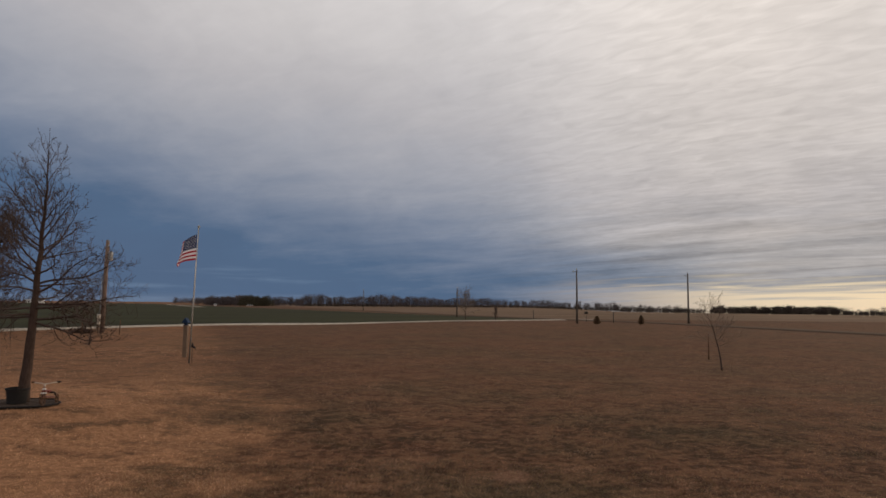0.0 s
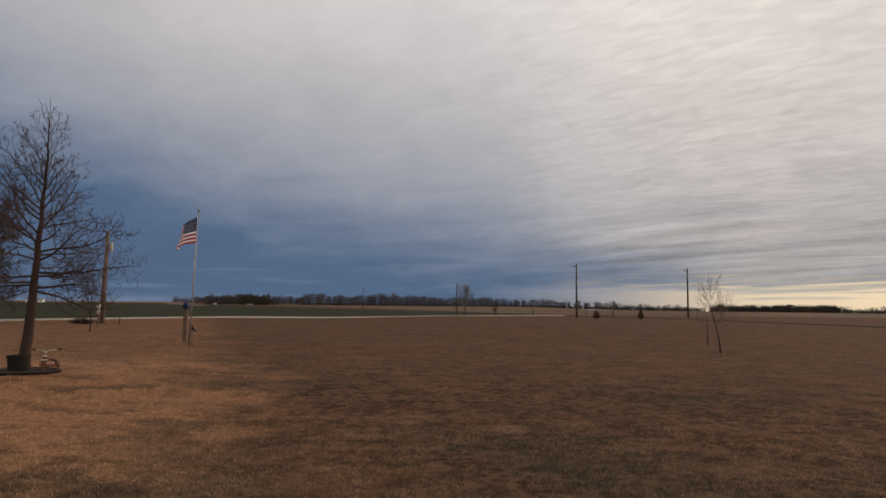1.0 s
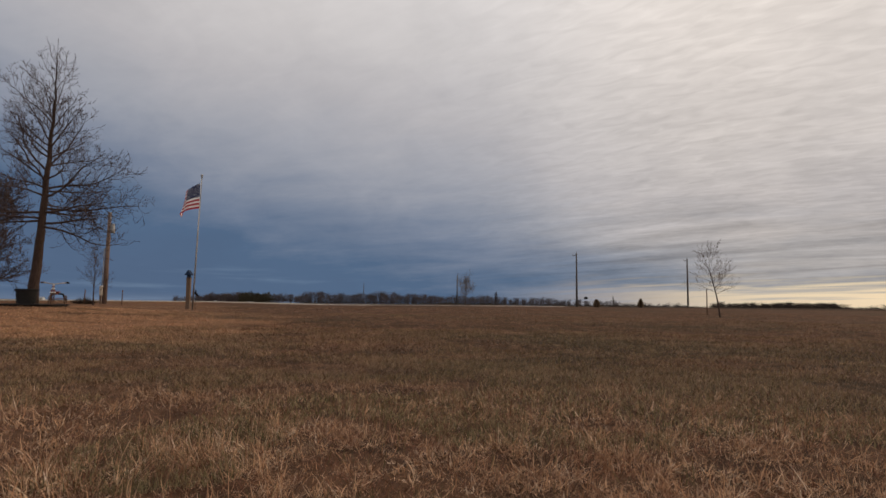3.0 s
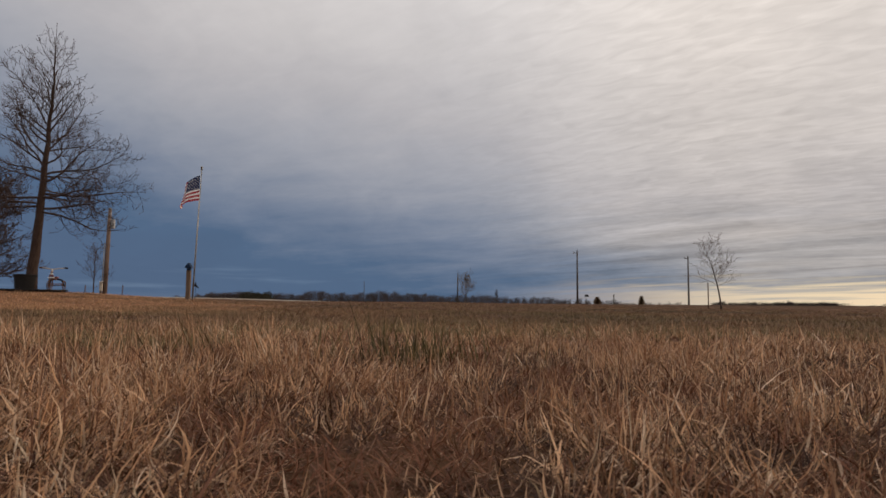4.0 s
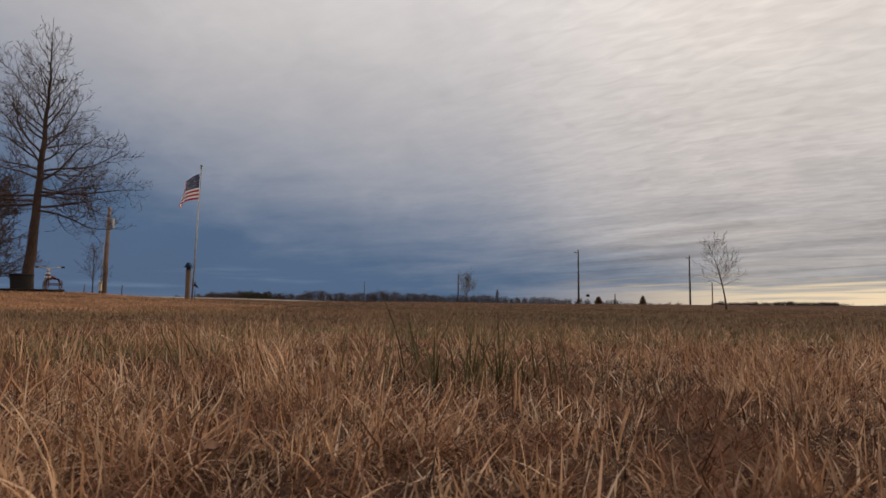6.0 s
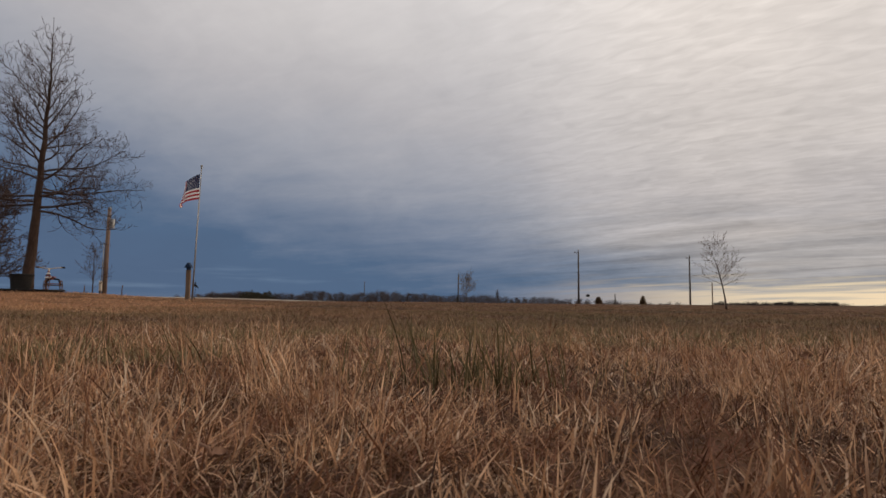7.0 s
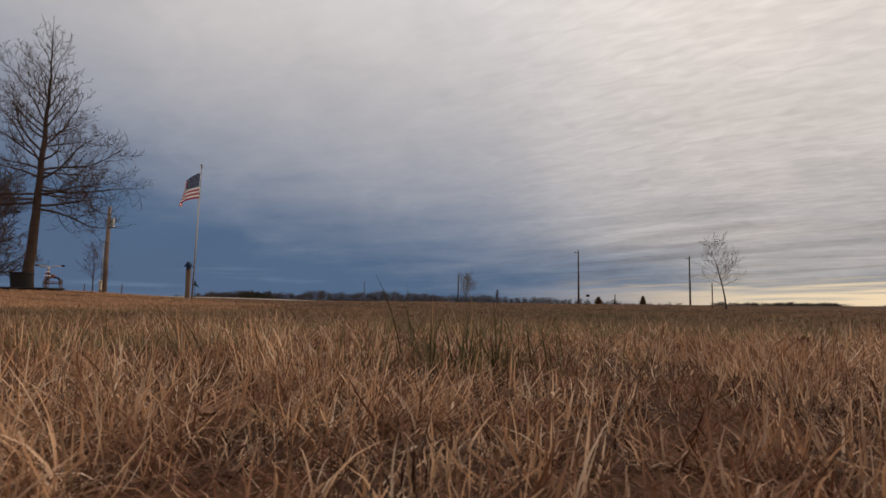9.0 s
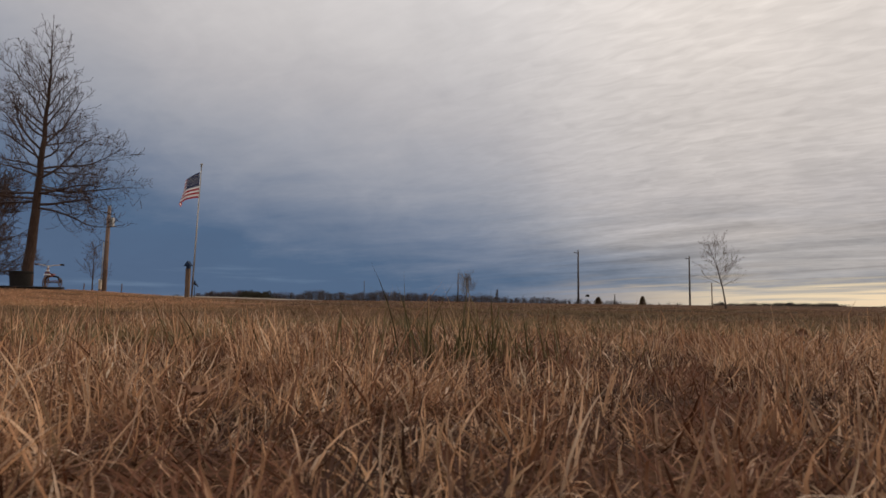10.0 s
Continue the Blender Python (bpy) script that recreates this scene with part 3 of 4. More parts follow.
# segments, wander, bend up, twigs, their length, their angle, the first at; last two: limb length that carries the full number of twigs, shortest twig
SPEC_FULL = [(9, 0.085, 0.028, 10, 0.46, 42, 0.12, 2.4, 0.3), (6, 0.085, 0.040, 5, 0.6, 38, 0.12), (4, 0.08, 0.035, 3, 0.65, 34, 0.2), (3, 0.06, 0.02, 0, 0, 0, 0)]
SPEC_MID = [(7, 0.085, 0.035, 7, 0.5, 38, 0.2, 1.0, 0.16), (5, 0.09, 0.03, 4, 0.6, 36, 0.2), (3, 0.08, 0.03, 0, 0, 0, 0)]
SPEC_WIDE = [(7, 0.085, 0.035, 7, 0.5, 38, 0.2, 1.6, 0.35), (5, 0.09, 0.03, 4, 0.6, 36, 0.2), (3, 0.08, 0.03, 0, 0, 0, 0)]
SPEC_THIN = [(5, 0.10, 0.05, 6, 0.5, 34, 0.2, 0.5, 0.2), (3, 0.12, 0.04, 0, 0, 0, 0)]

TREE_X, TREE_Y = -11.02, 17.0


def twig_run(rng, start, way, length, r0, depth, out, up):
    """One branch of the yard tree: it wanders, bends upward towards its tip, and sends off alternate twigs that do the same."""
    seg = max(3, min(11, int(length / 0.16) + 2))
    pts, rad = [start.copy()], [r0]
    d, p = way.normalized(), start.copy()
    zig = 1
    for i in range(seg):
        t = (i + 1) / seg
        side = d.orthogonal().normalized()
        zig = -zig
        d = (d + side * zig * 0.07 + Vector((rng.gauss(0, 0.11), rng.gauss(0, 0.11), rng.gauss(0, 0.09) + up * (0.25 + t)))).normalized()
        if p.z < 1.8:
            d = (d + Vector((0, 0, 0.22))).normalized()
        p = p + d * (length / seg)
        pts.append(p.copy())
        rad.append(r0 * (1 - 0.86 * t))
    out.append((pts, rad))
    if depth == 0 or length < 0.16:
        return
    gap = (0.135, 0.15, 0.15)[depth - 1]
    n = max(2, int(length / gap * rng.uniform(0.8, 1.15)))
    turn = rng.uniform(0, 6.283)
    for k in range(n):
        f = 0.16 + 0.80 * (k + rng.random() * 0.8) / n
        i = min(int(f * seg), seg - 1)
        q = pts[i].lerp(pts[i + 1], f * seg - i)
        axis = (pts[i + 1] - pts[i]).normalized()
        u = axis.orthogonal().normalized()
        v = axis.cross(u)
        turn += 2.4 + rng.gauss(0, 0.5)
        side = u * math.cos(turn) + v * math.sin(turn)
        side.z += 0.22
        a = radians(rng.uniform(34, 58))
        l = length * rng.uniform(0.32, 0.62) * (1.12 - 0.70 * f)
        l = min(max(l, 0.13 * rng.uniform(0.8, 1.5)), 1.0)
        twig_run(rng, q, axis * math.cos(a) + side.normalized() * math.sin(a), l, max(rad[i] * rng.uniform(0.42, 0.6), 0.0042), depth - 1, out, up * 0.8 + 0.012)


def yard_tree():
    """Straight trunk that leans at the foot, drooping lower limbs and steep upper ones."""
    rng = random.Random(19)
    root = tagged(thing("yard_tree", TREE_X, TREE_Y), "tall leafless yard tree with a straight trunk and spreading lower limbs", "tree")
    h, n = 7.52, 22
    leader, rad = [], []
    for i in range(n + 1):
        t = i / n
        lean = 0.36 * t ** 0.9 - 0.08 * smooth((t - 0.75) / 0.25)
        leader.append(Vector((float(lean) + rng.gauss(0, 0.010) * (1 + t), rng.gauss(0, 0.02) * t, -0.05 + t * (h + 0.05))))
        rad.append(max(0.150 * (1 + 0.15 * max(0, 1 - t * 12)) * (1 - t) ** 1.12, 0.006))
    v, f = tube_arrays([(leader, rad)], lambda r: 14)
    raw_mesh("trunk", v, f, M_BARK, root, True)
    # limbs seen best: share of the height, compass turn (0: +x), rise in degrees, length
    limbs = [(0.295, -8, -5, 2.35), (0.305, 12, 0, 2.6), (0.315, 172, -6, 2.4), (0.345, 195, 2, 2.4), (0.345, -22, 0, 2.6), (0.36, 24, 5, 2.6), (0.40, -4, 12, 2.5), (0.43, 16, 20, 2.3), (0.435, 168, 14, 2.3),
             (0.465, -6, 26, 1.95), (0.495, 188, 46, 2.4), (0.515, 8, 40, 1.85), (0.545, 170, 30, 1.9), (0.58, -10, 48, 1.65), (0.605, 186, 57, 2.0), (0.645, 12, 54, 1.4),
             (0.68, 176, 62, 1.7), (0.715, 0, 62, 1.25), (0.75, 184, 66, 1.35), (0.785, 6, 66, 1.05), (0.82, 175, 70, 1.0), (0.86, 20, 70, 0.75), (0.885, 190, 72, 0.7)]
    for k in range(24):
        t = 0.32 + 0.63 * ((k + rng.random()) / 24) ** 1.05
        u = (t - 0.32) / 0.68
        turn = rng.choice((1, -1)) * rng.uniform(38, 142)
        limbs.append((t, turn, 5 + 61 * u ** 0.75 + rng.gauss(0, 6), max(0.45, 2.5 * (1 - u) ** 0.9) * rng.uniform(0.75, 1.0)))
    lines = []
    for t, turn, rise, length in limbs:
        i = min(int(t * n), n - 1)
        q = leader[i].lerp(leader[i + 1], t * n - i)
        a, e = radians(turn + rng.gauss(0, 5)), radians(rise)
        way = Vector((math.cos(a) * math.cos(e), math.sin(a) * math.cos(e), math.sin(e)))
        twig_run(rng, q, way, length, max(0.009, min(rad[i] * 0.44, 0.010 + 0.0105 * length)), 3 if length > 0.9 else 2, lines, 0.030 if rise > 20 else 0.014)
    lines = [(p, [max(0.0042, w) for w in r]) for p, r in lines]
    v, f = tube_arrays(lines, lambda r: 5 if r > 0.02 else 3)
    raw_mesh("crown", v, f, M_TWIG, root, False)


yard_tree()
tagged(bare_tree("shade_tree", -38.8, 54, 8.9, 0.24, 5, 56, SPEC_FULL, 0.42, 0.13, (0, 0), (15, 60), min_r=0.013, full=0.6),
       "broad leafless shade tree on the lawn", "tree")
tagged(bare_tree("young_tree", -24.0, 44, 3.3, 0.055, 8, 18, SPEC_MID, 0.28, 0.25, (0, 0), (35, 70), min_r=0.006, full=0.6),
       "small leafless young tree near the wooden pole", "tree")
tagged(bare_tree("sapling", 13.98, 31.7, 3.05, 0.046, 23, 30, SPEC_MID, 0.40, 0.38, (-0.24, 0.0), (16, 62), min_r=0.0032, bow=1.6, full=0.8, bark=M_TWIG, twig=M_TWIG_PALE, limb_r=0.5),
       "slender leafless sapling with a crooked stem", "tree")
tagged(bare_tree("roadside_tree", 4.55, 122, 4.0, 0.10, 31, 34, SPEC_WIDE, 0.52, 0.26, (0, 0), (34, 72), min_r=0.010, full=0.55, bark=M_TWIG, twig=M_TWIG_PALE),
       "small leafless tree beside the gravel road", "tree")
tagged(bare_tree("roadside_shrub", 10.0, 118, 2.3, 0.05, 33, 26, SPEC_THIN, 0.16, 0.12, (0, 0), (55, 80), min_r=0.016, full=0.5),
       "narrow leafless shrub beside the gravel road", "shrub")


def conifer(x, y, h, r, seed, label):
    """A small evergreen: a stem and tiers of short needled sprays."""
    rng = random.Random(seed)
    root = tagged(thing("evergreen_shrub", x, y), label, "shrub", "evergreens by the lane")
    tube_part("trunk", [(0, 0, -0.05), (0, 0, h * 0.97)], [0.05, 0.012], M_BARK, root, 6)
    v, f = [], []
    for k in range(1300):
        t = rng.random() ** 1.15
        rr = r * min(1.0, 0.45 + 2.4 * t) * (1 - t) ** 0.62 * rng.random() ** 0.5 + 0.02
        a = rng.uniform(0, 6.283)
        c = Vector((math.cos(a) * rr, math.sin(a) * rr, 0.0 + t * h))
        d = Vector((math.cos(a), math.sin(a), rng.uniform(-0.2, 0.9))).normalized() * rng.uniform(0.10, 0.2)
        s = d.cross(Vector((rng.gauss(0, 1), rng.gauss(0, 1), rng.gauss(0, 1)))).normalized() * 0.04
        b = len(v)
        v += [c - d * 0.6 - s, c - d * 0.6 + s, c + d]
        f.append((b, b + 1, b + 2))
    raw_mesh("foliage", v, f, M_SHRUB, root)
    return root


conifer(24.5, 101, 1.22, 0.72, 3, "low dark evergreen shrub beside the country lane")
conifer(31.45, 101, 1.42, 0.58, 4, "small cone-shaped evergreen beside the country lane")

# ------------------------------------------------------------------ things under the yard tree


def tub():
    root = tagged(thing("planter_tub", TREE_X - 0.09, TREE_Y - 0.10), "black plastic tub set round the foot of the yard tree", "planter")
    bm = lathe_bm([(0.225, -0.03), (0.23, 0.0), (0.262, 0.40), (0.285, 0.41), (0.29, 0.45), (0.278, 0.46), (0.262, 0.45), (0.250, 0.36)], 32)
    part("body", bm, M_BLACK, root)
    part("soil", lathe_bm([(0.0, 0.36), (0.249, 0.36), (0.249, 0.345), (0.0, 0.345)], 24), M_MULCH, root, "dark soil")
    return root


def mulch_bed(name, x, y, rx, ry, h, seed, label, edging=True):
    rng = random.Random(seed)
    root = tagged(thing(name, x, y), label, "planting bed")
    bm = bmesh.new()
    rings = []
    steps = 40
    for k, f in enumerate((1.0, 0.96, 0.8, 0.55, 0.25)):
        ring = []
        for i in range(steps):
            a = 2 * math.pi * i / steps
            w = f * (1 + 0.04 * math.sin(3 * a + seed) + 0.03 * math.sin(7 * a))
            px, py = rx * w * math.cos(a), ry * w * math.sin(a)
            z = gz(x + px, y + py) - gz(x, y)
            z += -0.05 if k == 0 else h * (0.7 + 0.3 * (1 - f)) + rng.uniform(-0.015, 0.015)
            ring.append(bm.verts.new((px, py, z)))
        rings.append(ring)
    for a, b in zip(rings, rings[1:]):
        for i in range(steps):
            bm.faces.new((a[i], a[(i + 1) % steps], b[(i + 1) % steps], b[i]))
    bm.faces.new(rings[-1])
    part("mulch", bm, M_MULCH, root)
    if edging:
        pts = []
        for i in range(49):
            a = 2 * math.pi * i / 48
            w = 1.01 * (1 + 0.04 * math.sin(3 * a + seed) + 0.03 * math.sin(7 * a))
            px, py = rx * w * math.cos(a), ry * w * math.sin(a)
            pts.append((px, py, gz(x + px, y + py) - gz(x, y) + 0.05))
        tube_part("edging", pts, 0.026, M_BLACK, root, 6, "black rubber edging")
    return root


def wheel(parent, name, x, z, r, width=0.012):
    pts = [(x + r * math.cos(2 * math.pi * i / 20), 0, z + r * math.sin(2 * math.pi * i / 20)) for i in range(21)]
    ob = tube_part(name, pts, width, M_RUST, parent, 6, "rusty wheel rim")
    v, f = tube_arrays([([Vector((x, 0, z)), Vector((x + r * math.cos(a), 0, z + r * math.sin(a)))], [0.003, 0.003]) for a in [k * 0.785 for k in range(8)]], lambda q: 4)
    raw_mesh("spokes", v, f, M_RUST, ob)
    return ob


def tricycle(x, y, rz):
    """An old child's tricycle set out as an ornament."""
    root = tagged(thing("tricycle_ornament", x, y, gz(x, y) + 0.07, rz), "old child's tricycle in chipped red and cream, set out as ornament", "tricycle")
    wheel(root, "front_wheel", 0.24, 0.15, 0.15)
    for dy in (-0.19, 0.19):
        w = wheel(root, "rear_wheel", -0.2, 0.12, 0.12)
        w.location = (0, dy, 0)
    tube_part("axle", [(-0.2, -0.21, 0.12), (-0.2, 0.21, 0.12)], 0.014, M_RUST, root, 6)
    tube_part("rear_frame", [(-0.2, -0.19, 0.12), (-0.19, -0.13, 0.27), (-0.18, 0.0, 0.29), (-0.19, 0.13, 0.27), (-0.2, 0.19, 0.12)], 0.024, M_BLACK, root, 8, "dark bent tube over the rear axle")
    tube_part("frame", [(-0.18, 0, 0.28), (-0.06, 0, 0.29), (0.1, 0, 0.33), (0.19, 0, 0.42)], 0.022, M_RED, root, 8, "faded red tube frame")
    for dy in (-0.04, 0.04):
        tube_part("fork", [(0.24, dy, 0.15), (0.23, dy, 0.31), (0.2, dy * 0.5, 0.40)], 0.014, M_RUST, root, 6, "rusty fork leg")
    tube_part("stem", [(0.2, 0, 0.39), (0.18, 0, 0.47), (0.165, 0, 0.545)], 0.022, M_CREAM, root, 8, "chipped cream stem")
    for k, (w, z) in enumerate(((0.15, 0.315), (0.12, 0.365), (0.09, 0.415), (0.06, 0.465))):
        part("fender_band", box_bm(0.05, w, 0.026, (0.225 - 0.012 * k, 0, z), 0.008), M_RED if k % 2 else M_WHITE, root, "red band" if k % 2 else "white band")
    tube_part("handlebar", [(0.08, -0.27, 0.575), (0.13, -0.17, 0.565), (0.165, 0, 0.535), (0.13, 0.17, 0.565), (0.08, 0.27, 0.575)], 0.013, M_CREAM, root, 6, "chipped cream handlebar")
    for dy in (-0.29, 0.29):
        tube_part("grip", [(0.07, dy - 0.05, 0.58), (0.07, dy + 0.05, 0.58)], 0.023, M_BLACK if dy > 0 else M_RUST, root, 8, "dark rubber grip")
    part("seat", box_bm(0.2, 0.16, 0.04, (-0.08, 0, 0.33), 0.016), M_RED, root, "faded red seat")
    part("step", box_bm(0.12, 0.34, 0.02, (-0.24, 0, 0.16), 0.006), M_RED, root, "faded red step plate")
    return root


mulch_bed("tree_mulch_bed", TREE_X - 0.12, TREE_Y, 0.98, 0.75, 0.07, 2, "dark mulch bed with black edging round the yard tree")
tub()
tricycle(TREE_X + 0.74, TREE_Y - 0.20, -76)

# ------------------------------------------------------------------ flagpole, flag and posts


def flagpole():
    x, y = -12.33, 31.6
    root = tagged(thing("flagpole", x, y), "slim silvery aluminium flagpole leaning slightly", "flagpole")
    h = 6.83 - gz(x, y)
    top = Vector((0.20, 0, h))
    tube_part("pole", [(0, 0, -0.1), top * 0.5, top], [0.042, 0.034, 0.024], M_ALU, root, 14)
    tube_part("truck", [top, top + Vector((0.002, 0, 0.07))], 0.045, M_STEEL, root, 10)
    bm = bmesh.new()
    bmesh.ops.create_icosphere(bm, subdivisions=2, radius=0.065, matrix=Matrix.Translation(top + Vector((0.005, 0, 0.13))))
    part("finial", bm, M_STEEL, root, "dark ball finial")
    rope = [(0.05, -0.055, 1.2), tuple(top * 0.6 + Vector((0.01, -0.075, 0))), tuple(top + Vector((0, -0.06, 0.03)))]
    tube_part("halyard", rope, 0.006, M_WHITE, root, 5, "white halyard rope")
    part("cleat", box_bm(0.03, 0.05, 0.16, (0.07, -0.05, 1.2), 0.008), M_STEEL, root)
    return x, y, root


FX, FY, POLE = flagpole()


def flag():
    """The flag: canton, stripes and stars as cloth following one waving surface."""
    hoist, fly = 1.28, 1.95
    head_z = 6.83 - 0.28
    hx = FX + 0.18
    root = tagged(thing("flag", hx, FY - 0.05, head_z), "striped red and white flag with a starred navy canton, blowing", "flag")

    def surf(u, v, off=0.0):
        """u: 0 at the pole to 1 at the free end; v: 0 at the top to 1 at the foot."""
        w = u * fly
        ripple = 0.06 * math.sin(w * 5.2 + v * 2.6) * min(1, u * 2.2) + 0.03 * math.sin(w * 10 - v * 3.5 + 1) * u
        px = -0.03 - (1.00 + 0.36 * v) * (1 - (1 - u) ** 2.0) + 0.25 * ripple
        py = w * (0.45 + 0.25 * v) * (0.35 + 0.65 * u) + ripple
        pz = -v * hoist - (0.80 - 0.50 * v) * u ** 1.15 + 0.03 * math.sin(w * 4.5 + v * 2) * u
        return Vector((px, py + off, pz))

    def cloth(name, u0, u1, v0, v1, material, nu, nv, off=0.0, label=""):
        verts, faces = [], []
        for side in (-0.002, 0.002):
            for i in range(nu + 1):
                for j in range(nv + 1):
                    verts.append(surf(u0 + (u1 - u0) * i / nu, v0 + (v1 - v0) * j / nv, off + side))
        n = (nu + 1) * (nv + 1)
        for i in range(nu):
            for j in range(nv):
                a = i * (nv + 1) + j
                faces.append((a, a + 1, a + nv + 2, a + nv + 1))
                faces.append((n + a, n + a + nv + 1, n + a + nv + 2, n + a + 1))
        ob = raw_mesh(name, verts, faces, material, root, True)
        if label:
            ob["label"] = label
        return ob

    for k in range(13):
        red = k % 2 == 0
        u0 = 0.42 if k < 7 else 0.0
        cloth("stripe", u0, 1.0 - 0.015 * ((k * 7) % 5), k / 13, (k + 1) / 13, M_FLAG_RED if red else M_FLAG_WHITE, 26, 2, 0.0, "red stripe" if red else "white stripe")
    cloth("canton", 0.0, 0.42, 0.0, 7 / 13, M_FLAG_BLUE, 14, 8, 0.0, "navy canton")
    for r in range(9):
        for c in range(6 if r % 2 == 0 else 5):
            u = 0.42 * ((2 * c + 1 + (r % 2)) / 12)
            v = 7 / 13 * (r + 1) / 10
            for off in (-0.006, 0.006):
                verts = []
                for k in range(10):
                    a = k * math.pi / 5 - math.pi / 2
                    rr = 0.030 if k % 2 == 0 else 0.012
                    verts.append(surf(u + rr * math.cos(a) / fly, v + rr * math.sin(a) / hoist, off))
                raw_mesh("star", verts, [tuple(range(10))], M_FLAG_WHITE, root)
    return root


flag()


def birdhouse_post():
    x, y = -13.86, 34.9
    big = 1.235
    root = tagged(thing("timber_post", x, y), "weathered square timber post beside the flagpole", "post")
    root.scale = (big, big, big)
    part("post", box_bm(0.17, 0.17, 1.42, (0, 0, 0.66), 0.012), M_TIMBER, root)
    part("cap", box_bm(0.2, 0.2, 0.03, (0, 0, 1.385), 0.006), M_TIMBER, root)
    bh = tagged(thing("birdhouse", x, y, gz(x, y) + 1.4 * big), "small blue birdhouse with a pitched roof on a timber post", "birdhouse")
    bh.scale = (big, big, big)
    part("body", box_bm(0.15, 0.15, 0.16, (0, 0, 0.08), 0.006), M_BLUE, bh)
    bm = bmesh.new()
    pr = [bm.verts.new(p) for p in ((-0.16, -0.15, 0.11), (0.16, -0.15, 0.11), (0, -0.15, 0.34), (-0.16, 0.15, 0.11), (0.16, 0.15, 0.11), (0, 0.15, 0.34))]
    for q in ((0, 1, 2), (5, 4, 3), (0, 2, 5, 3), (1, 4, 5, 2), (0, 3, 4, 1)):
        bm.faces.new([pr[k] for k in q])
    bmesh.ops.bevel(bm, geom=bm.edges[:], offset=0.006, segments=1, affect="EDGES")
    part("roof", bm, M_BLUE, bh, "blue pitched roof")
    part("entrance", lathe_bm([(0.0, 0.0), (0.022, 0.0), (0.022, 0.004), (0.0, 0.004)], 14), M_BLACK, bh, "dark round entrance").matrix_local = pose(0, -0.077, 0.09, 90)
    tube_part("perch", [(0, -0.07, 0.05), (0, -0.12, 0.05)], 0.006, M_TIMBER, bh, 6)


birdhouse_post()


def yard_ornament():
    x, y = -12.25, 31.75
    root = tagged(thing("yard_ornament", x, y), "small black metal ornament on a stake", "ornament")
    tube_part("stake", [(0, 0, -0.1), (0, 0, 0.80)], 0.012, M_BLACK, root, 6)
    tube_part("wing", [(-0.16, 0, 0.88), (-0.04, 0, 0.83), (0.06, 0, 0.80), (0.18, 0, 0.68)], [0.015, 0.045, 0.05, 0.012], M_BLACK, root, 8)
    tube_part("body", [(0, 0, 0.78), (0, 0, 0.88), (0.0, 0, 1.0)], [0.035, 0.05, 0.02], M_BLACK, root, 8)


yard_ornament()

# ------------------------------------------------------------------ utility poles


def cylinder_can(parent, name, centre, r, h, material, label=""):
    bm = lathe_bm([(0.0, -h / 2), (r * 0.9, -h / 2), (r, -h / 2 + 0.03), (r, h / 2 - 0.05), (r * 0.85, h / 2), (0.0, h / 2)], 18)
    bm.transform(Matrix.Translation(centre))
    return part(name, bm, material, parent, label)


def house_pole():
    x, y = -31.0, 58.8
    root = tagged(thing("utility_pole", x, y), "tan wooden utility pole with a grey transformer", "utility pole")
    h = 8.5
    tube_part("shaft", [(0, 0, -0.2), (0.05, 0, h * 0.5), (0.1, 0, h)], [0.215, 0.19, 0.15], M_POLEWOOD, root, 14)
    cylinder_can(root, "transformer", (0.44, -0.05, h - 1.5), 0.21, 0.86, M_STEEL, "grey transformer can")
    part("bracket", box_bm(0.4, 0.08, 0.08, (0.22, -0.05, h - 1.3), 0.01), M_STEEL, root)
    part("bracket", box_bm(0.4, 0.08, 0.08, (0.22, -0.05, h - 1.72), 0.01), M_STEEL, root)
    for dz in (-0.1, -0.55):
        cylinder_can(root, "insulator", (0.22, -0.12, h + dz), 0.06, 0.22, M_STEEL)
    tube_part("conduit", [(-0.2, -0.22, 0), (-0.13, -0.2, h * 0.6)], 0.05, M_STEEL, root, 8)
    m = tagged(thing("meter_pedestal", x + 0.28, y - 1.2), "pale utility box on a post beside the wooden pole", "pedestal")
    part("post", box_bm(0.16, 0.16, 0.95, (0, 0, 0.4), 0.02), M_TIMBER, m, "weathered timber post")
    part("body", box_bm(0.24, 0.2, 0.85, (0, 0, 1.22), 0.03), M_CREAM, m)
    part("lid", box_bm(0.27, 0.23, 0.06, (0, 0, 1.65), 0.02), M_WHITE, m)
    return root


house_pole()


def line_pole(x, y, top, arm, scale=1.0):
    root = tagged(thing("line_pole", x, y), "tall dark wooden power line pole", "utility pole", "poles along the lane")
    h = top - gz(x, y)
    tube_part("shaft", [(0, 0, -0.2), (0, 0, h * 0.5), (0, 0, h)], [0.165, 0.14, 0.10], M_DARKPOLE, root, 12)
    cylinder_can(root, "insulator", (0, 0, h + 0.12), 0.06, 0.26, M_STEEL)
    if arm:
        part("bracket", box_bm(0.75, 0.1, 0.1, (-0.25, 0, h - 0.35), 0.01), M_DARKPOLE, root)
        cylinder_can(root, "insulator", (-0.55, 0, h - 0.2), 0.05, 0.22, M_STEEL)
    return root


line_pole(21.54, 101.8, 8.9, True)
line_pole(42.07, 109.2, 8.75, True)
line_pole(3.43, 142, 6.75, False)
line_pole(-30.5, 250, 8.6, False)


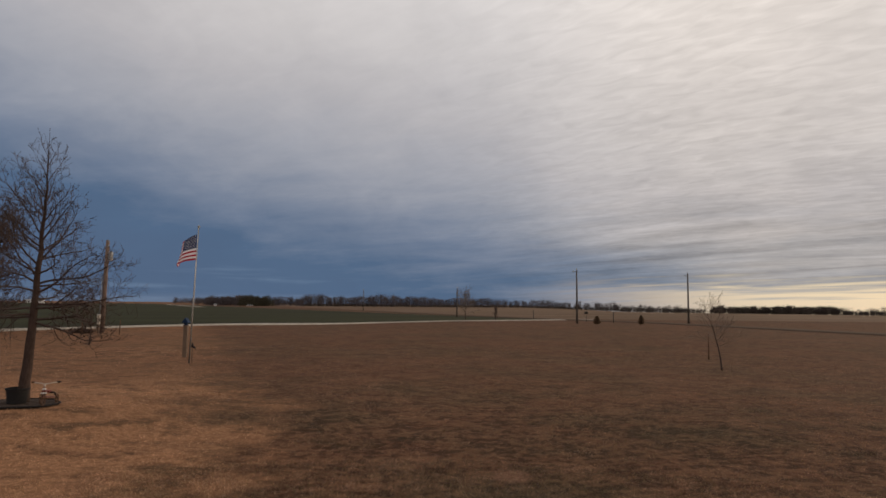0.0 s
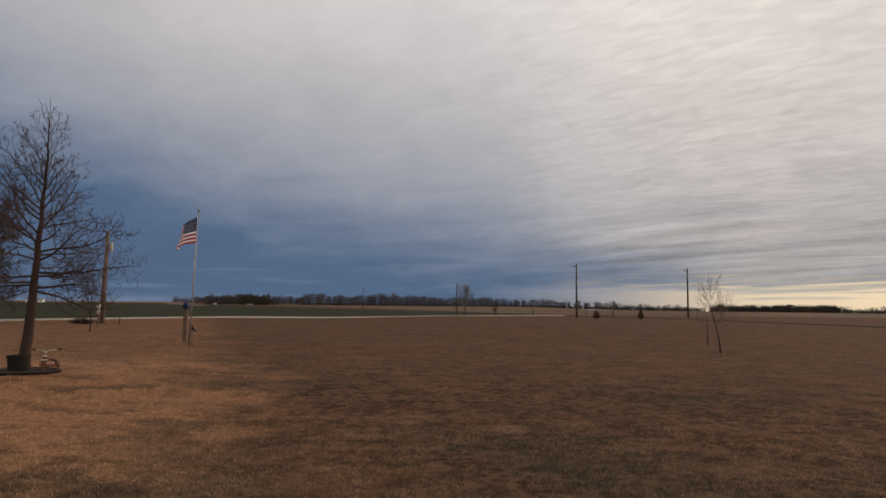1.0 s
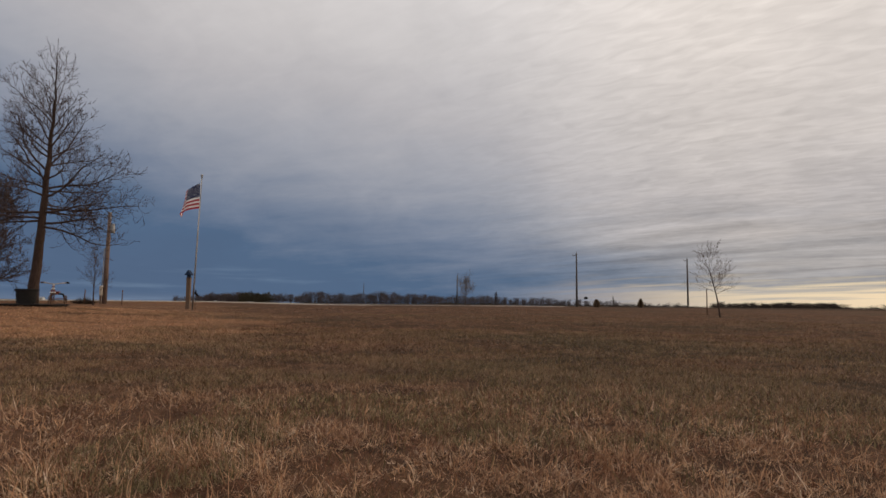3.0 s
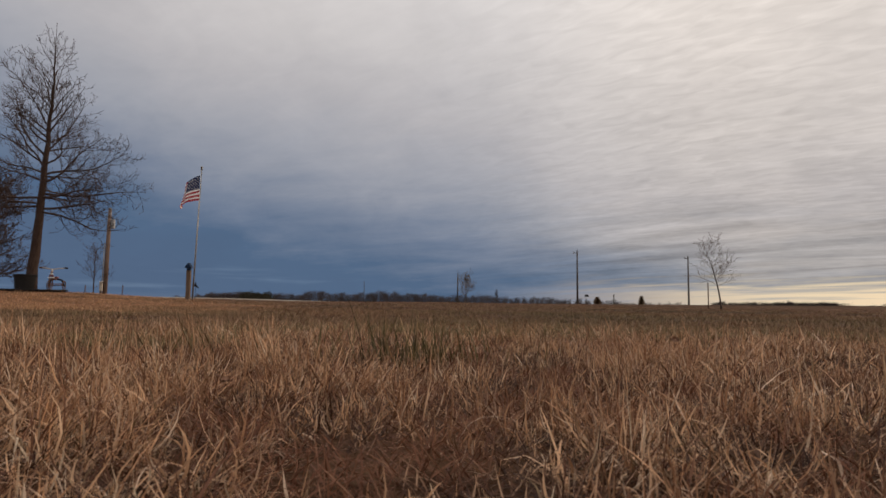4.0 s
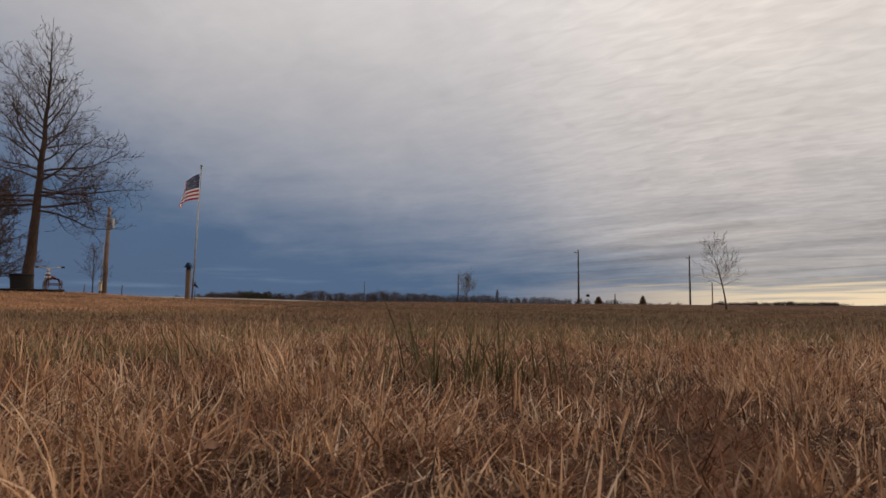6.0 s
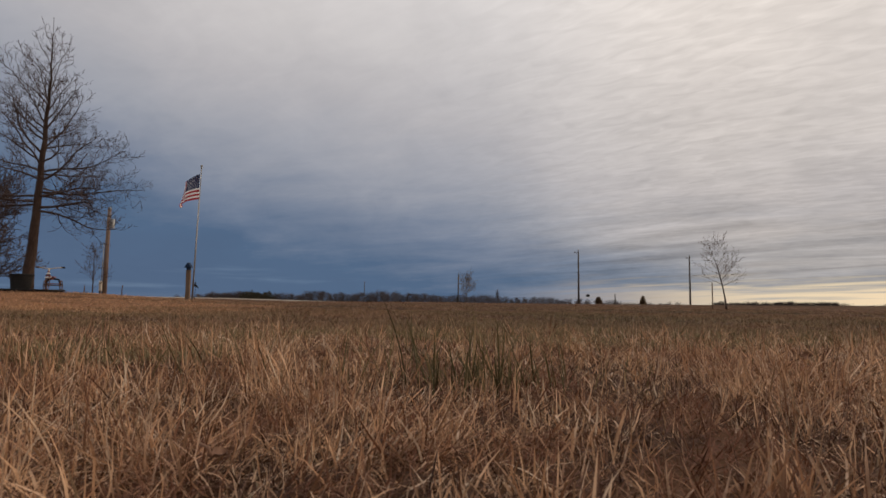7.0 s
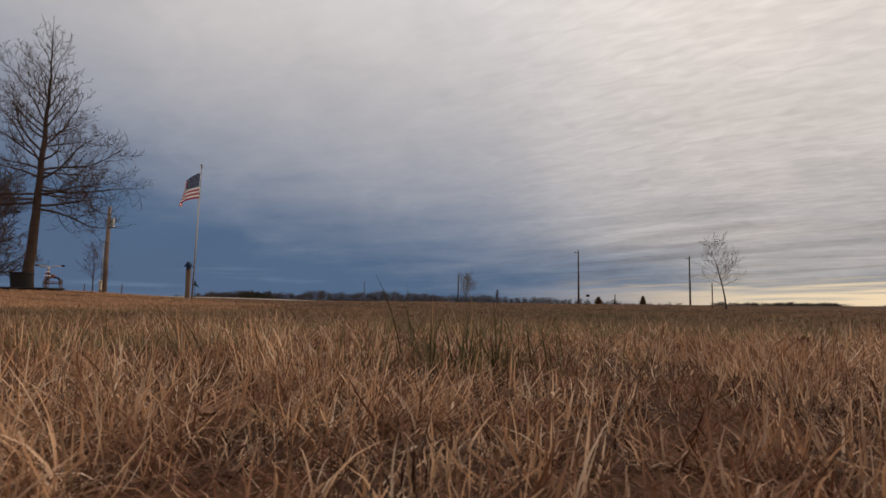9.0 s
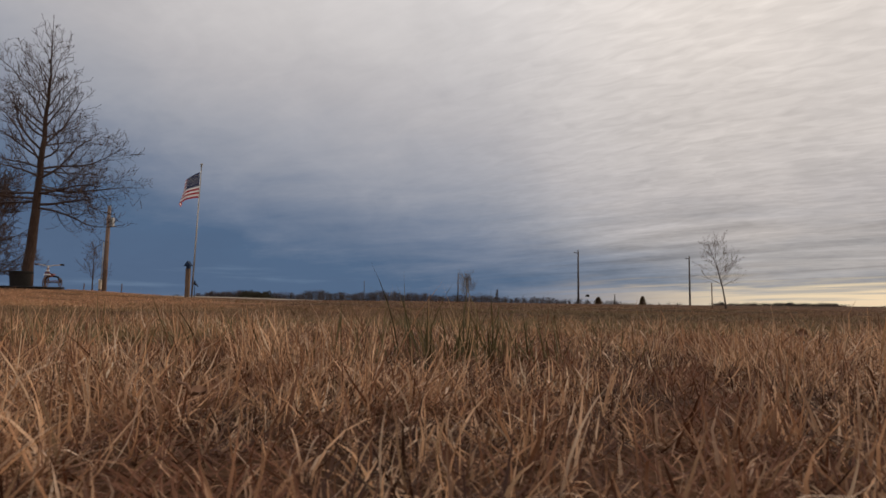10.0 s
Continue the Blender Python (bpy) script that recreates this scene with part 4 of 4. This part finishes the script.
def stake(name, x, y, h, r, material, label, cat, group="", lean=0.0):
    root = tagged(thing(name, x, y), label, cat, group)
    tube_part("shaft", [(0, 0, -0.15), (lean * 0.5, 0, h * 0.5), (lean, 0, h)], [r, r, r * 0.9], material, root, 8)
    tube_part("cap", [(lean, 0, h), (lean, 0, h + 0.03)], r * 1.25, material, root, 8)
    return root


stake("tree_stake", 15.95, 38.0, 1.5, 0.035, M_RUST, "thin rusty stake beside the sapling", "stake")
stake("marker_post", -31.3, 56, 1.25, 0.045, M_RUST, "short dark marker post by the gravel road", "post", "marker posts", 0.05)
stake("marker_post", -28.0, 56, 1.25, 0.045, M_RUST, "short dark marker post by the gravel road", "post", "marker posts", 0.04)
stake("field_post", 29.5, 110, 1.8, 0.09, M_DARKPOLE, "stout dark wooden post by the lane", "post", "field posts")
stake("field_post", 19.5, 136, 1.7, 0.09, M_DARKPOLE, "stout dark wooden post by the lane", "post", "field posts")


def mailbox(x, y):
    root = tagged(thing("mailbox", x, y), "dark mailbox on a post beside the lane", "mailbox")
    part("post", box_bm(0.1, 0.1, 1.15, (0, 0, 0.5), 0.01), M_DARKPOLE, root)
    bm = bmesh.new()
    prof = [(-0.16, 0.0), (0.16, 0.0)] + [(0.16 * math.cos(a), 0.16 + 0.16 * math.sin(a)) for a in [k * math.pi / 8 for k in range(9)]]
    front = [bm.verts.new((px, -0.3, 1.08 + pz)) for px, pz in prof]
    back = [bm.verts.new((px, 0.3, 1.08 + pz)) for px, pz in prof]
    n = len(prof)
    bm.faces.new(front)
    bm.faces.new(back[::-1])
    for i in range(n):
        bm.faces.new((front[i], back[i], back[(i + 1) % n], front[(i + 1) % n]))
    bmesh.ops.recalc_face_normals(bm, faces=bm.faces)
    bm.transform(Matrix.Diagonal((1.6, 1.3, 1.3, 1)))
    part("body", bm, M_BLACK, root)


mailbox(25.5, 113)


def brush_heap(x, y):
    rng = random.Random(9)
    root = tagged(thing("shrub", x, y), "low dark leafless shrub by the wooden pole", "shrub")
    lines = []
    for k in range(420):
        a, r = rng.uniform(0, 6.283), rng.random() ** 0.5
        p = Vector((0.85 * r * math.cos(a), 0.5 * r * math.sin(a), -0.03))
        d = Vector((rng.gauss(0, 0.5) + math.cos(a) * r, rng.gauss(0, 0.5), 1.0)).normalized()
        l = rng.uniform(0.35, 0.8) * (1.15 - 0.6 * r)
        lines.append(([p, p + d * l * 0.5, p + d * l + Vector((rng.gauss(0, 0.1), rng.gauss(0, 0.1), 0))], [0.018, 0.013, 0.008]))
    v, f = tube_arrays(lines, lambda q: 3)
    raw_mesh("branches", v, f, M_MULCH, root)


brush_heap(-32.1, 57.4)

# ------------------------------------------------------------------ far farm buildings


def far_building(name, x, y, w, d, h, roof_h, wall, roof, label, rz=0.0):
    """A plain gabled building: walls, roof, door and windows."""
    root = tagged(thing(name, x, y, None, rz), label, "building")
    bm = bmesh.new()
    low = [bm.verts.new(p) for p in ((-w / 2, -d / 2, -0.3), (w / 2, -d / 2, -0.3), (w / 2, d / 2, -0.3), (-w / 2, d / 2, -0.3))]
    top = [bm.verts.new((v.co.x, v.co.y, h)) for v in low]
    peak = [bm.verts.new((-w / 2, 0, h + roof_h)), bm.verts.new((w / 2, 0, h + roof_h))]
    bm.faces.new((low[0], low[1], top[1], top[0]))
    bm.faces.new((low[2], low[3], top[3], top[2]))
    bm.faces.new((low[1], low[2], top[2], peak[1], top[1]))
    bm.faces.new((low[3], low[0], top[0], peak[0], top[3]))
    part("wall", bm, wall, root)
    for s in (-1, 1):
        bm = box_bm(w + 0.6, math.hypot(d / 2, roof_h) + 0.4, 0.12)
        a = math.atan2(roof_h, d / 2)
        bm.transform(Matrix.Translation((0, s * (d / 4 + 0.1), h + roof_h / 2 + 0.02)) @ Matrix.Rotation(-s * a, 4, "X"))
        part("roof", bm, roof, root, "metal roof slope")
    part("door", box_bm(w * 0.16, 0.08, h * 0.8, (w * 0.12, -d / 2 - 0.03, h * 0.4)), M_DARKPOLE, root, "dark door")
    for k in (-0.3, 0.36):
        part("window", box_bm(w * 0.10, 0.08, h * 0.3, (w * k, -d / 2 - 0.03, h * 0.6)), M_BLACK, root, "dark window")
    return root


far_building("farm_shed", -180, 511, 1.6, 2.0, 1.1, 0.5, M_WHITE, M_STEEL, "small white farm shed by the far grove", 8)
far_building("farm_shed", -149, 500, 4.5, 3.0, 0.5, 0.4, M_CREAM, M_STEEL, "low pale farm shed by the far grove", -5)
far_building("long_barn", -430, 680, 16.0, 8.0, 2.6, 1.6, M_WHITE, M_STEEL, "long pale barn on the far skyline", 20)

# ------------------------------------------------------------------ far woods


def wood_belt(name, rng, path, count, hmin, hmax, depth, twigs, spread, material, label, bare=True):
    """A distant belt of trees: trunks and crowns of many thin upright branches."""
    v, t = [], []
    total = [0.0]
    for (xa, ya), (xb, yb) in zip(path, path[1:]):
        total.append(total[-1] + math.hypot(xb - xa, yb - ya))
    for k in range(count):
        s = total[-1] * (k + rng.random()) / count
        i = max(j for j in range(len(path) - 1) if total[j] <= s)
        f = (s - total[i]) / (total[i + 1] - total[i])
        x = path[i][0] + (path[i + 1][0] - path[i][0]) * f
        y = path[i][1] + (path[i + 1][1] - path[i][1]) * f + rng.uniform(-depth, depth)
        z0 = min(0.42, gz(x, y))
        h = 1.18 * rng.uniform(hmin, hmax) * (0.62 + 0.45 * float(vnoise(s, 0, 22.0, 7)) + 0.3 * float(vnoise(s, 9, 7.0, 8)))
        w = h * spread * rng.uniform(0.8, 1.2)
        h += 0.42 - z0          # as tall again as the ground lies lower
        b = len(v)
        v += [(x - 0.22, y, z0 - 0.3), (x + 0.22, y, z0 - 0.3), (x + rng.gauss(0, 0.2), y, z0 + h * 0.8)]
        t.append((b, b + 1, b + 2))
        for q in range(twigs):
            if bare:
                a, u = rng.gauss(0, 0.5), rng.uniform(0.04, 0.66)
                px, pz = x + a * w * 0.35, z0 + h * u
                l = h * rng.uniform(0.18, 0.42) * (1.25 - u)
                dx, dz = a * 0.9 + rng.gauss(0, 0.25), 1.0
                py = y + rng.gauss(0, w * 0.35)
                r = 0.09
            else:
                a, u = rng.uniform(-1, 1), rng.random()
                px, pz = x + a * w * 0.55, z0 + h * u * (1 - 0.5 * abs(a))
                l = h * rng.uniform(0.10, 0.22)
                dx, dz = rng.gauss(0, 0.6), rng.uniform(0.2, 1)
                py = y + rng.gauss(0, w * 0.3)
                r = 0.22
            n = math.hypot(dx, dz)
            b = len(v)
            v += [(px - r, py, pz), (px + r, py + rng.gauss(0, 0.2), pz), (px + dx / n * l, py + rng.gauss(0, 0.4), pz + dz / n * l)]
            t.append((b, b + 1, b + 2))
    ob = fast_mesh(name, np.array(v), np.zeros((0, 4), int), np.array(t), material)
    return tagged(ob, label, "woods", kind="stuff")


R = random.Random(4)
wood_belt("grove", R, [(-194, 520), (-176, 525), (-160, 530)], 38, 5.8, 8.4, 12, 170, 0.8, M_WOOD_FAR, "dense dark leafless grove round a far farmstead")
wood_belt("evergreen_grove", R, [(-158, 505), (-136, 508)], 14, 5.6, 7.0, 5, 420, 0.8, M_EVERGREEN, "dark evergreens in the far farm grove", False)
wood_belt("tree_belt", R, [(-140, 525), (-112, 532)], 13, 6.0, 8.5, 6, 150, 0.75, M_WOOD_FAR, "leafless trees along the far field edge")
wood_belt("tree_belt", R, [(-118, 545), (-60, 560), (0, 585)], 60, 7.5, 11.0, 8, 135, 0.64, M_WOOD_FAR, "leafless tree belt along the far field edge")
wood_belt("tree_belt", R, [(0, 600), (60, 660), (140, 700), (190, 700)], 74, 6.0, 9.8, 8, 115, 0.7, M_WOOD_FAR, "leafless tree belt along the far field edge")
wood_belt("scrub_belt", R, [(-118, 540), (0, 580), (60, 650), (140, 690), (262, 640)], 300, 1.5, 2.6, 6, 70, 1.3, M_SCRUB, "low dark scrub under the far tree belt")
wood_belt("scrub_belt", R, [(206, 490), (250, 470), (292, 470)], 110, 1.3, 4.9, 8, 200, 1.3, M_SCRUB, "dark scrubby belt of low trees on the skyline")
wood_belt("tree_belt", R, [(186, 700), (215, 680), (252, 650)], 40, 2.0, 5.6, 6, 90, 1.0, M_WOOD_FAR, "low leafless trees along the far field edge")
wood_belt("scrub_belt", R, [(292, 470), (318, 466)], 26, 0.3, 1.9, 5, 120, 1.3, M_SCRUB, "low dark scrub thinning out along the skyline")
wood_belt("scrub_belt", R, [(416, 634), (530, 634)], 60, 0.4, 1.3, 5, 80, 1.4, M_SCRUB, "low dark scrub under the skyline trees")
wood_belt("tree_belt", R, [(420, 640), (520, 640)], 30, 2.6, 6.4, 8, 80, 0.9, M_WOOD_FAR, "leafless trees on the skyline")
wood_belt("tree_belt", R, [(-420, 1000), (-270, 960)], 50, 7, 11, 10, 120, 0.9, M_WOOD_FAR, "leafless trees on the far skyline")

# ------------------------------------------------------------------ lawn grass


def blades(name, rng, x, y, length, width, az, lean, curl, twist, levels, material, label, category="grass"):
    """One mesh of many curved blades; arrays give one value a blade."""
    n = len(x)
    z = terrain(x, y) - 0.006
    px, py, pz = x.copy(), y.copy(), z.copy()
    ca, sa = np.cos(az), np.sin(az)
    tx, ty = -np.sin(az + twist), np.cos(az + twist)
    rows = []
    ang = lean.copy()
    for k in range(levels + 1):
        w = width * 0.5 * (0.8 if k == 0 else (1 - (k / levels) ** 2.6))
        if k < levels:
            rows += [np.stack([px - tx * w, py - ty * w, pz], -1), np.stack([px + tx * w, py + ty * w, pz], -1)]
        else:
            rows.append(np.stack([px, py, pz], -1))
        s = length / levels
        px = px + ca * np.sin(ang) * s
        py = py + sa * np.sin(ang) * s
        pz = np.maximum(pz + np.cos(ang) * s, z + 0.004)
        ang = ang + curl
    per = 2 * levels + 1
    v = np.stack(rows, 1).reshape(-1, 3)
    b = np.arange(n) * per
    quads = [np.stack([b + 2 * k, b + 2 * k + 1, b + 2 * k + 3, b + 2 * k + 2], -1) for k in range(levels - 1)]
    quads = np.concatenate(quads) if quads else np.zeros((0, 4), int)
    tris = np.stack([b + per - 3, b + per - 2, b + per - 1], -1)
    ob = fast_mesh(name, v, quads, tris, material)
    return tagged(ob, label, category, kind="stuff")


def scatter(rng, r0, r1, per_m2, half_angle):
    """Places in a fan of the lawn, opening ahead."""
    n = int(per_m2 * half_angle * (r1 * r1 - r0 * r0))
    r = np.sqrt(rng.uniform(r0 * r0, r1 * r1, n))
    a = rng.uniform(-half_angle, half_angle, n)
    return r * np.sin(a), r * np.cos(a)


def lawn():
    rng = np.random.default_rng(7)
    zones = (  # from, to, blades per square metre, half the fan, width, levels, height, size of the tufts
        (0.0, 1.52, 66000, 1.15, 0.0018, 5, 0.73, 0.8), (0.0, 1.05, 9000, math.pi, 0.0022, 3, 0.8, 1.0), (1.05, 2.5, 25000, 1.1, 0.0025, 4, 0.78, 1.0),
        (2.5, 6.0, 6500, 0.98, 0.0042, 3, 0.82, 1.8), (6.0, 13.0, 1500, 0.9, 0.0075, 2, 0.9, 2.8), (13.0, 26.0, 330, 0.85, 0.012, 2, 0.6, 3.0),
        (26.0, 46.0, 70, 0.8, 0.019, 2, 0.8, 4.0))
    # the same turf, thinner, all round
    for r0, r1, dens, wid in ((0.9, 4.5, 1800, 0.005), (4.0, 15.0, 130, 0.014)):
        x, y = scatter(rng, r0, r1, dens, math.pi)
        keep = np.abs(np.arctan2(x, y)) > 0.95 - 0.1 * rng.random(len(x))
        x, y = x[keep], y[keep]
        keep = rng.random(len(x)) < 1.2 - smooth((np.hypot(x, y) - 0.6 * r1) / (0.4 * r1))
        x, y = x[keep], y[keep]
        n = len(x)
        blades("dry_grass", rng, x, y, rng.uniform(0.03, 0.09, n), wid * rng.uniform(0.6, 1.3, n), rng.uniform(0, 6.283, n), np.abs(rng.normal(0.8, 0.4, n)),
               rng.normal(0.5, 0.3, n), rng.normal(0, 0.8, n), 2, M_STRAW, "dry straw-coloured lawn grass")
    hollows = ((0.225, 0.575, 0.045, 0.9), (0.28, 0.86, 0.15, 0.25), (0.24, 0.62, 0.14, 0.25), (0.09, 0.52, 0.06, 0.20), (-0.15, 0.57, 0.07, 0.20),
               (-0.70, 1.10, 0.14, 0.25), (0.55, 0.76, 0.09, 0.25), (-0.26, 0.70, 0.08, 0.25), (0.38, 0.48, 0.06, 0.20))
    for r0, r1, dens, half, wid, lev, boost, coarse in zones:
        back = 0.44 if r1 == 1.52 else 0.0                      # the thickest grass begins behind the place of landing
        x, y = scatter(rng, r0, r1, dens, half)
        y = y - back
        clump = vnoise(x, y, 0.055 * coarse, 1) * 0.55 + vnoise(x, y, 0.19 * coarse, 2) * 0.45
        for hx, hy, hr, deep in hollows:                        # matted, trodden hollows
            clump = clump - deep * np.exp(-((x - hx) ** 2 + (y - hy) ** 2) / hr ** 2)
        clump = np.maximum(clump, 0.02)
        keep = rng.random(len(x)) < 0.07 + 2.4 * (clump - 0.29)
        x, y, clump = x[keep], y[keep], clump[keep]
        n = len(x)
        # tufts lean together, with strays and bent-over blades
        cell = 0.030 * coarse
        ci, cj = np.floor(x / cell).astype(int), np.floor(y / cell).astype(int)
        rnd = [np.modf(np.abs(np.sin(ci * a + cj * b) * 43758.5453))[0] for a, b in ((12.99, 78.23), (39.35, 11.14), (73.16, 52.24), (26.65, 94.67))]
        pull = rng.uniform(0.1, 0.75, n)                        # each tuft springs from one root
        x, y = x + ((ci + rnd[0]) * cell - x) * pull, y + ((cj + rnd[1]) * cell - y) * pull
        az = np.where(rnd[2] > 0.45, 0.1, 3.2) + 2.2 * (rnd[3] - 0.5) + rng.normal(0, 0.55, n)     # laid over, this way or that
        az = np.where(rng.random(n) < 0.25, rng.uniform(0, 6.283, n), az)
        length = (0.020 + 0.115 * clump ** 1.8) * rng.uniform(0.5, 1.45, n) * boost * (0.70 + 0.55 * rnd[1])
        length *= (1 + 0.16 * smooth((-x - 0.05) / 0.3) * smooth((y - 0.2) / 0.4))
        length *= 0.66 + 0.34 * smooth((np.hypot(x, y) - 0.08) / 0.16)      # shorter where the grass was pressed down
        bent = rng.random(n) < 0.5
        lean = np.where(bent, np.abs(rng.normal(1.22, 0.34, n)), np.abs(rng.normal(0.90, 0.42, n)))
        lean = lean + 0.35 * (rnd[0] - 0.5) + 0.18 * smooth((np.hypot(x, y) - 1.0) / 1.0)
        curl = np.where(bent, rng.normal(0.25, 0.50, n), rng.normal(0.42, 0.34, n)) * (4 / lev)
        blades("dry_grass", rng, x, y, length, wid * rng.uniform(0.5, 1.45, n), az, lean, curl, rng.normal(0, 0.9, n), lev, M_STRAW,
               "dense dry straw-coloured lawn grass")
        # flattened thatch underneath, its colour lowered to deepen the shade between the blades
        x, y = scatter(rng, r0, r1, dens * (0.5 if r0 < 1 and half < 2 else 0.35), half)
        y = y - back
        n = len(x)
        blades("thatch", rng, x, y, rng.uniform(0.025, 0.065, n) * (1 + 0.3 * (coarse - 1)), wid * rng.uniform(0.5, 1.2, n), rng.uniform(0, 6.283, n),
               rng.uniform(0.8, 1.5, n), rng.normal(0.15, 0.25, n), rng.normal(0, 0.6, n), min(lev, 3) if r0 < 1 else 2, M_THATCH_SHADED,
               "matted dead grass lying on the soil, darkened for shade between blades")
        if r0 > 20:
            continue
        # greener upright blades, in drifts
        x, y = scatter(rng, r0, r1, dens * (0.22 if r0 < 2 else 0.34), half)
        g = vnoise(x, y, 0.55, 11) * 0.6 + vnoise(x, y, 2.4, 12) * 0.4 + 0.16 * smooth((y - 1.3) / 1.4) * (0.45 + smooth((x + 0.8) / 1.6)) - 0.22 * smooth((1.45 - y) / 0.5)
        keep = g > (0.61 if r0 < 1 else 0.59 if r0 < 2 else 0.52)
        x, y = x[keep], y[keep]
        n = len(x)
        blades("green_grass", rng, x, y, rng.uniform(0.030, 0.075, n) * boost, wid * rng.uniform(0.6, 1.2, n), rng.uniform(0, 6.283, n),
               np.abs(rng.normal(0.45, 0.35, n)), rng.normal(0.2, 0.18, n) * (4 / lev), rng.normal(0, 0.6, n), lev, M_GREENBLADE,
               "sparse dull green grass among the straw")
    # the tall green tuft that stands over the rest, and strays round it
    tufts = [(0.045, 0.98, 80, 0.055, 0.120), (0.00, 0.97, 20, 0.06, 0.150), (0.075, 0.96, 110, 0.08, 0.080), (0.14, 1.02, 16, 0.04, 0.10), (-0.075, 0.98, 9, 0.03, 0.135),
             (-0.16, 1.04, 7, 0.03, 0.11), (-0.32, 1.10, 6, 0.02, 0.115), (-0.58, 1.0, 6, 0.035, 0.12), (-0.50, 1.02, 6, 0.03, 0.12), (-0.40, 1.06, 7, 0.03, 0.11),
             (-0.66, 1.08, 6, 0.03, 0.11), (0.28, 1.1, 6, 0.04, 0.08)]
    for k in range(26):
        tufts.append((rng.uniform(-1.3, 1.0), rng.uniform(1.0, 2.2), int(rng.integers(3, 8)), 0.035, rng.uniform(0.07, 0.115)))
    for tx, ty, num, spread, tall in tufts:
        x, y = rng.normal(tx, spread, num), rng.normal(ty, spread * 0.7, num)
        blades("grass_tuft", rng, x, y, tall * rng.uniform(0.5, 1.16, num), 0.0027 * rng.uniform(0.7, 1.25, num), rng.uniform(0, 6.283, num),
               np.abs(rng.normal(0.46, 0.28, num)), rng.normal(0.04, 0.07, num), rng.normal(0, 0.6, num), 5, M_TUFT,
               "tall dull green grass tuft in the dry lawn")
    # pale upright wisps of straw
    for tx, ty, num, spread, tall in ((0.222, 0.42, 50, 0.014, 0.066), (0.06, 0.42, 18, 0.014, 0.058), (-0.10, 0.46, 18, 0.014, 0.058), (0.15, 0.53, 16, 0.014, 0.055),
                                      (-0.31, 0.54, 18, 0.02, 0.058), (0.33, 0.62, 18, 0.02, 0.06), (0.48, 0.68, 18, 0.02, 0.06)):
        x, y = rng.normal(tx, spread, num), rng.normal(ty, spread, num)
        blades("straw_wisp", rng, x, y, tall * rng.uniform(0.6, 1.05, num), 0.0017 * rng.uniform(0.7, 1.3, num), rng.uniform(0, 6.283, num),
               np.abs(rng.normal(0.26, 0.2, num)), rng.normal(0.10, 0.10, num), rng.normal(0, 0.8, num), 4, M_STRAW, "upright wisp of pale dry straw")
    # straw stalks that stand over the turf, here and there
    x, y = scatter(rng, 0.7, 3.2, 26, 0.8)
    keep = vnoise(x, y, 0.4, 21) + 0.25 * smooth((-x - 0.2) / 0.9) > 0.5
    x = np.concatenate([x[keep], rng.uniform(-1.2, -0.42, 60), rng.uniform(-0.9, -0.12, 130)])
    y = np.concatenate([y[keep], rng.uniform(0.95, 1.8, 60), rng.uniform(0.72, 1.25, 130)])
    n = len(x)
    blades("straw_stalk", rng, x, y, rng.uniform(0.06, 0.12, n), rng.uniform(0.0018, 0.0028, n), rng.uniform(0, 6.283, n), np.abs(rng.normal(0.35, 0.25, n)),
           rng.normal(0.05, 0.08, n), rng.normal(0, 0.6, n), 4, M_STRAW, "tall dry straw stalks standing over the lawn")


lawn()


def dry_leaf(x, y, size, rz, tilt, h):
    """A curled dead leaf caught in the grass: blade and stalk."""
    root = tagged(thing("dry_leaf", x, y, gz(x, y) + h, rz), "curled brown dead leaf caught in the grass", "leaf", "dead leaves")
    root.rotation_euler = (radians(tilt), radians(12), radians(rz))
    top, bottom, faces, n = [], [], [], 8
    for i in range(n + 1):
        t = i / n
        w = size * 0.42 * math.sin(math.pi * min(1, 0.06 + t * 0.94)) ** 0.8 * (1 + 0.18 * math.sin(9 * t))
        for s in (-1, -0.5, 0, 0.5, 1):
            z = size * (0.30 * s * s + 0.25 * math.sin(2.2 * t))
            top.append((size * (t - 0.5), s * w, z))
            bottom.append((size * (t - 0.5), s * w, z - 0.0012))
    k = len(top)
    for i in range(n):
        for j in range(4):
            q = i * 5 + j
            faces += [(q, q + 5, q + 6, q + 1), (k + q, k + q + 1, k + q + 6, k + q + 5)]
    raw_mesh("blade", top + bottom, faces, M_LEAF, root, True)
    tube_part("stalk", [(-size * 0.5, 0, 0), (-size * 0.7, 0.004, 0.004), (-size * 0.9, 0.01, 0.002)], [0.0014, 0.0011, 0.0009], M_LEAF, root, 5)


dry_leaf(0.60, 1.07, 0.017, 20, 75, 0.05)
dry_leaf(-0.145, 0.40, 0.010, 60, 30, 0.034)
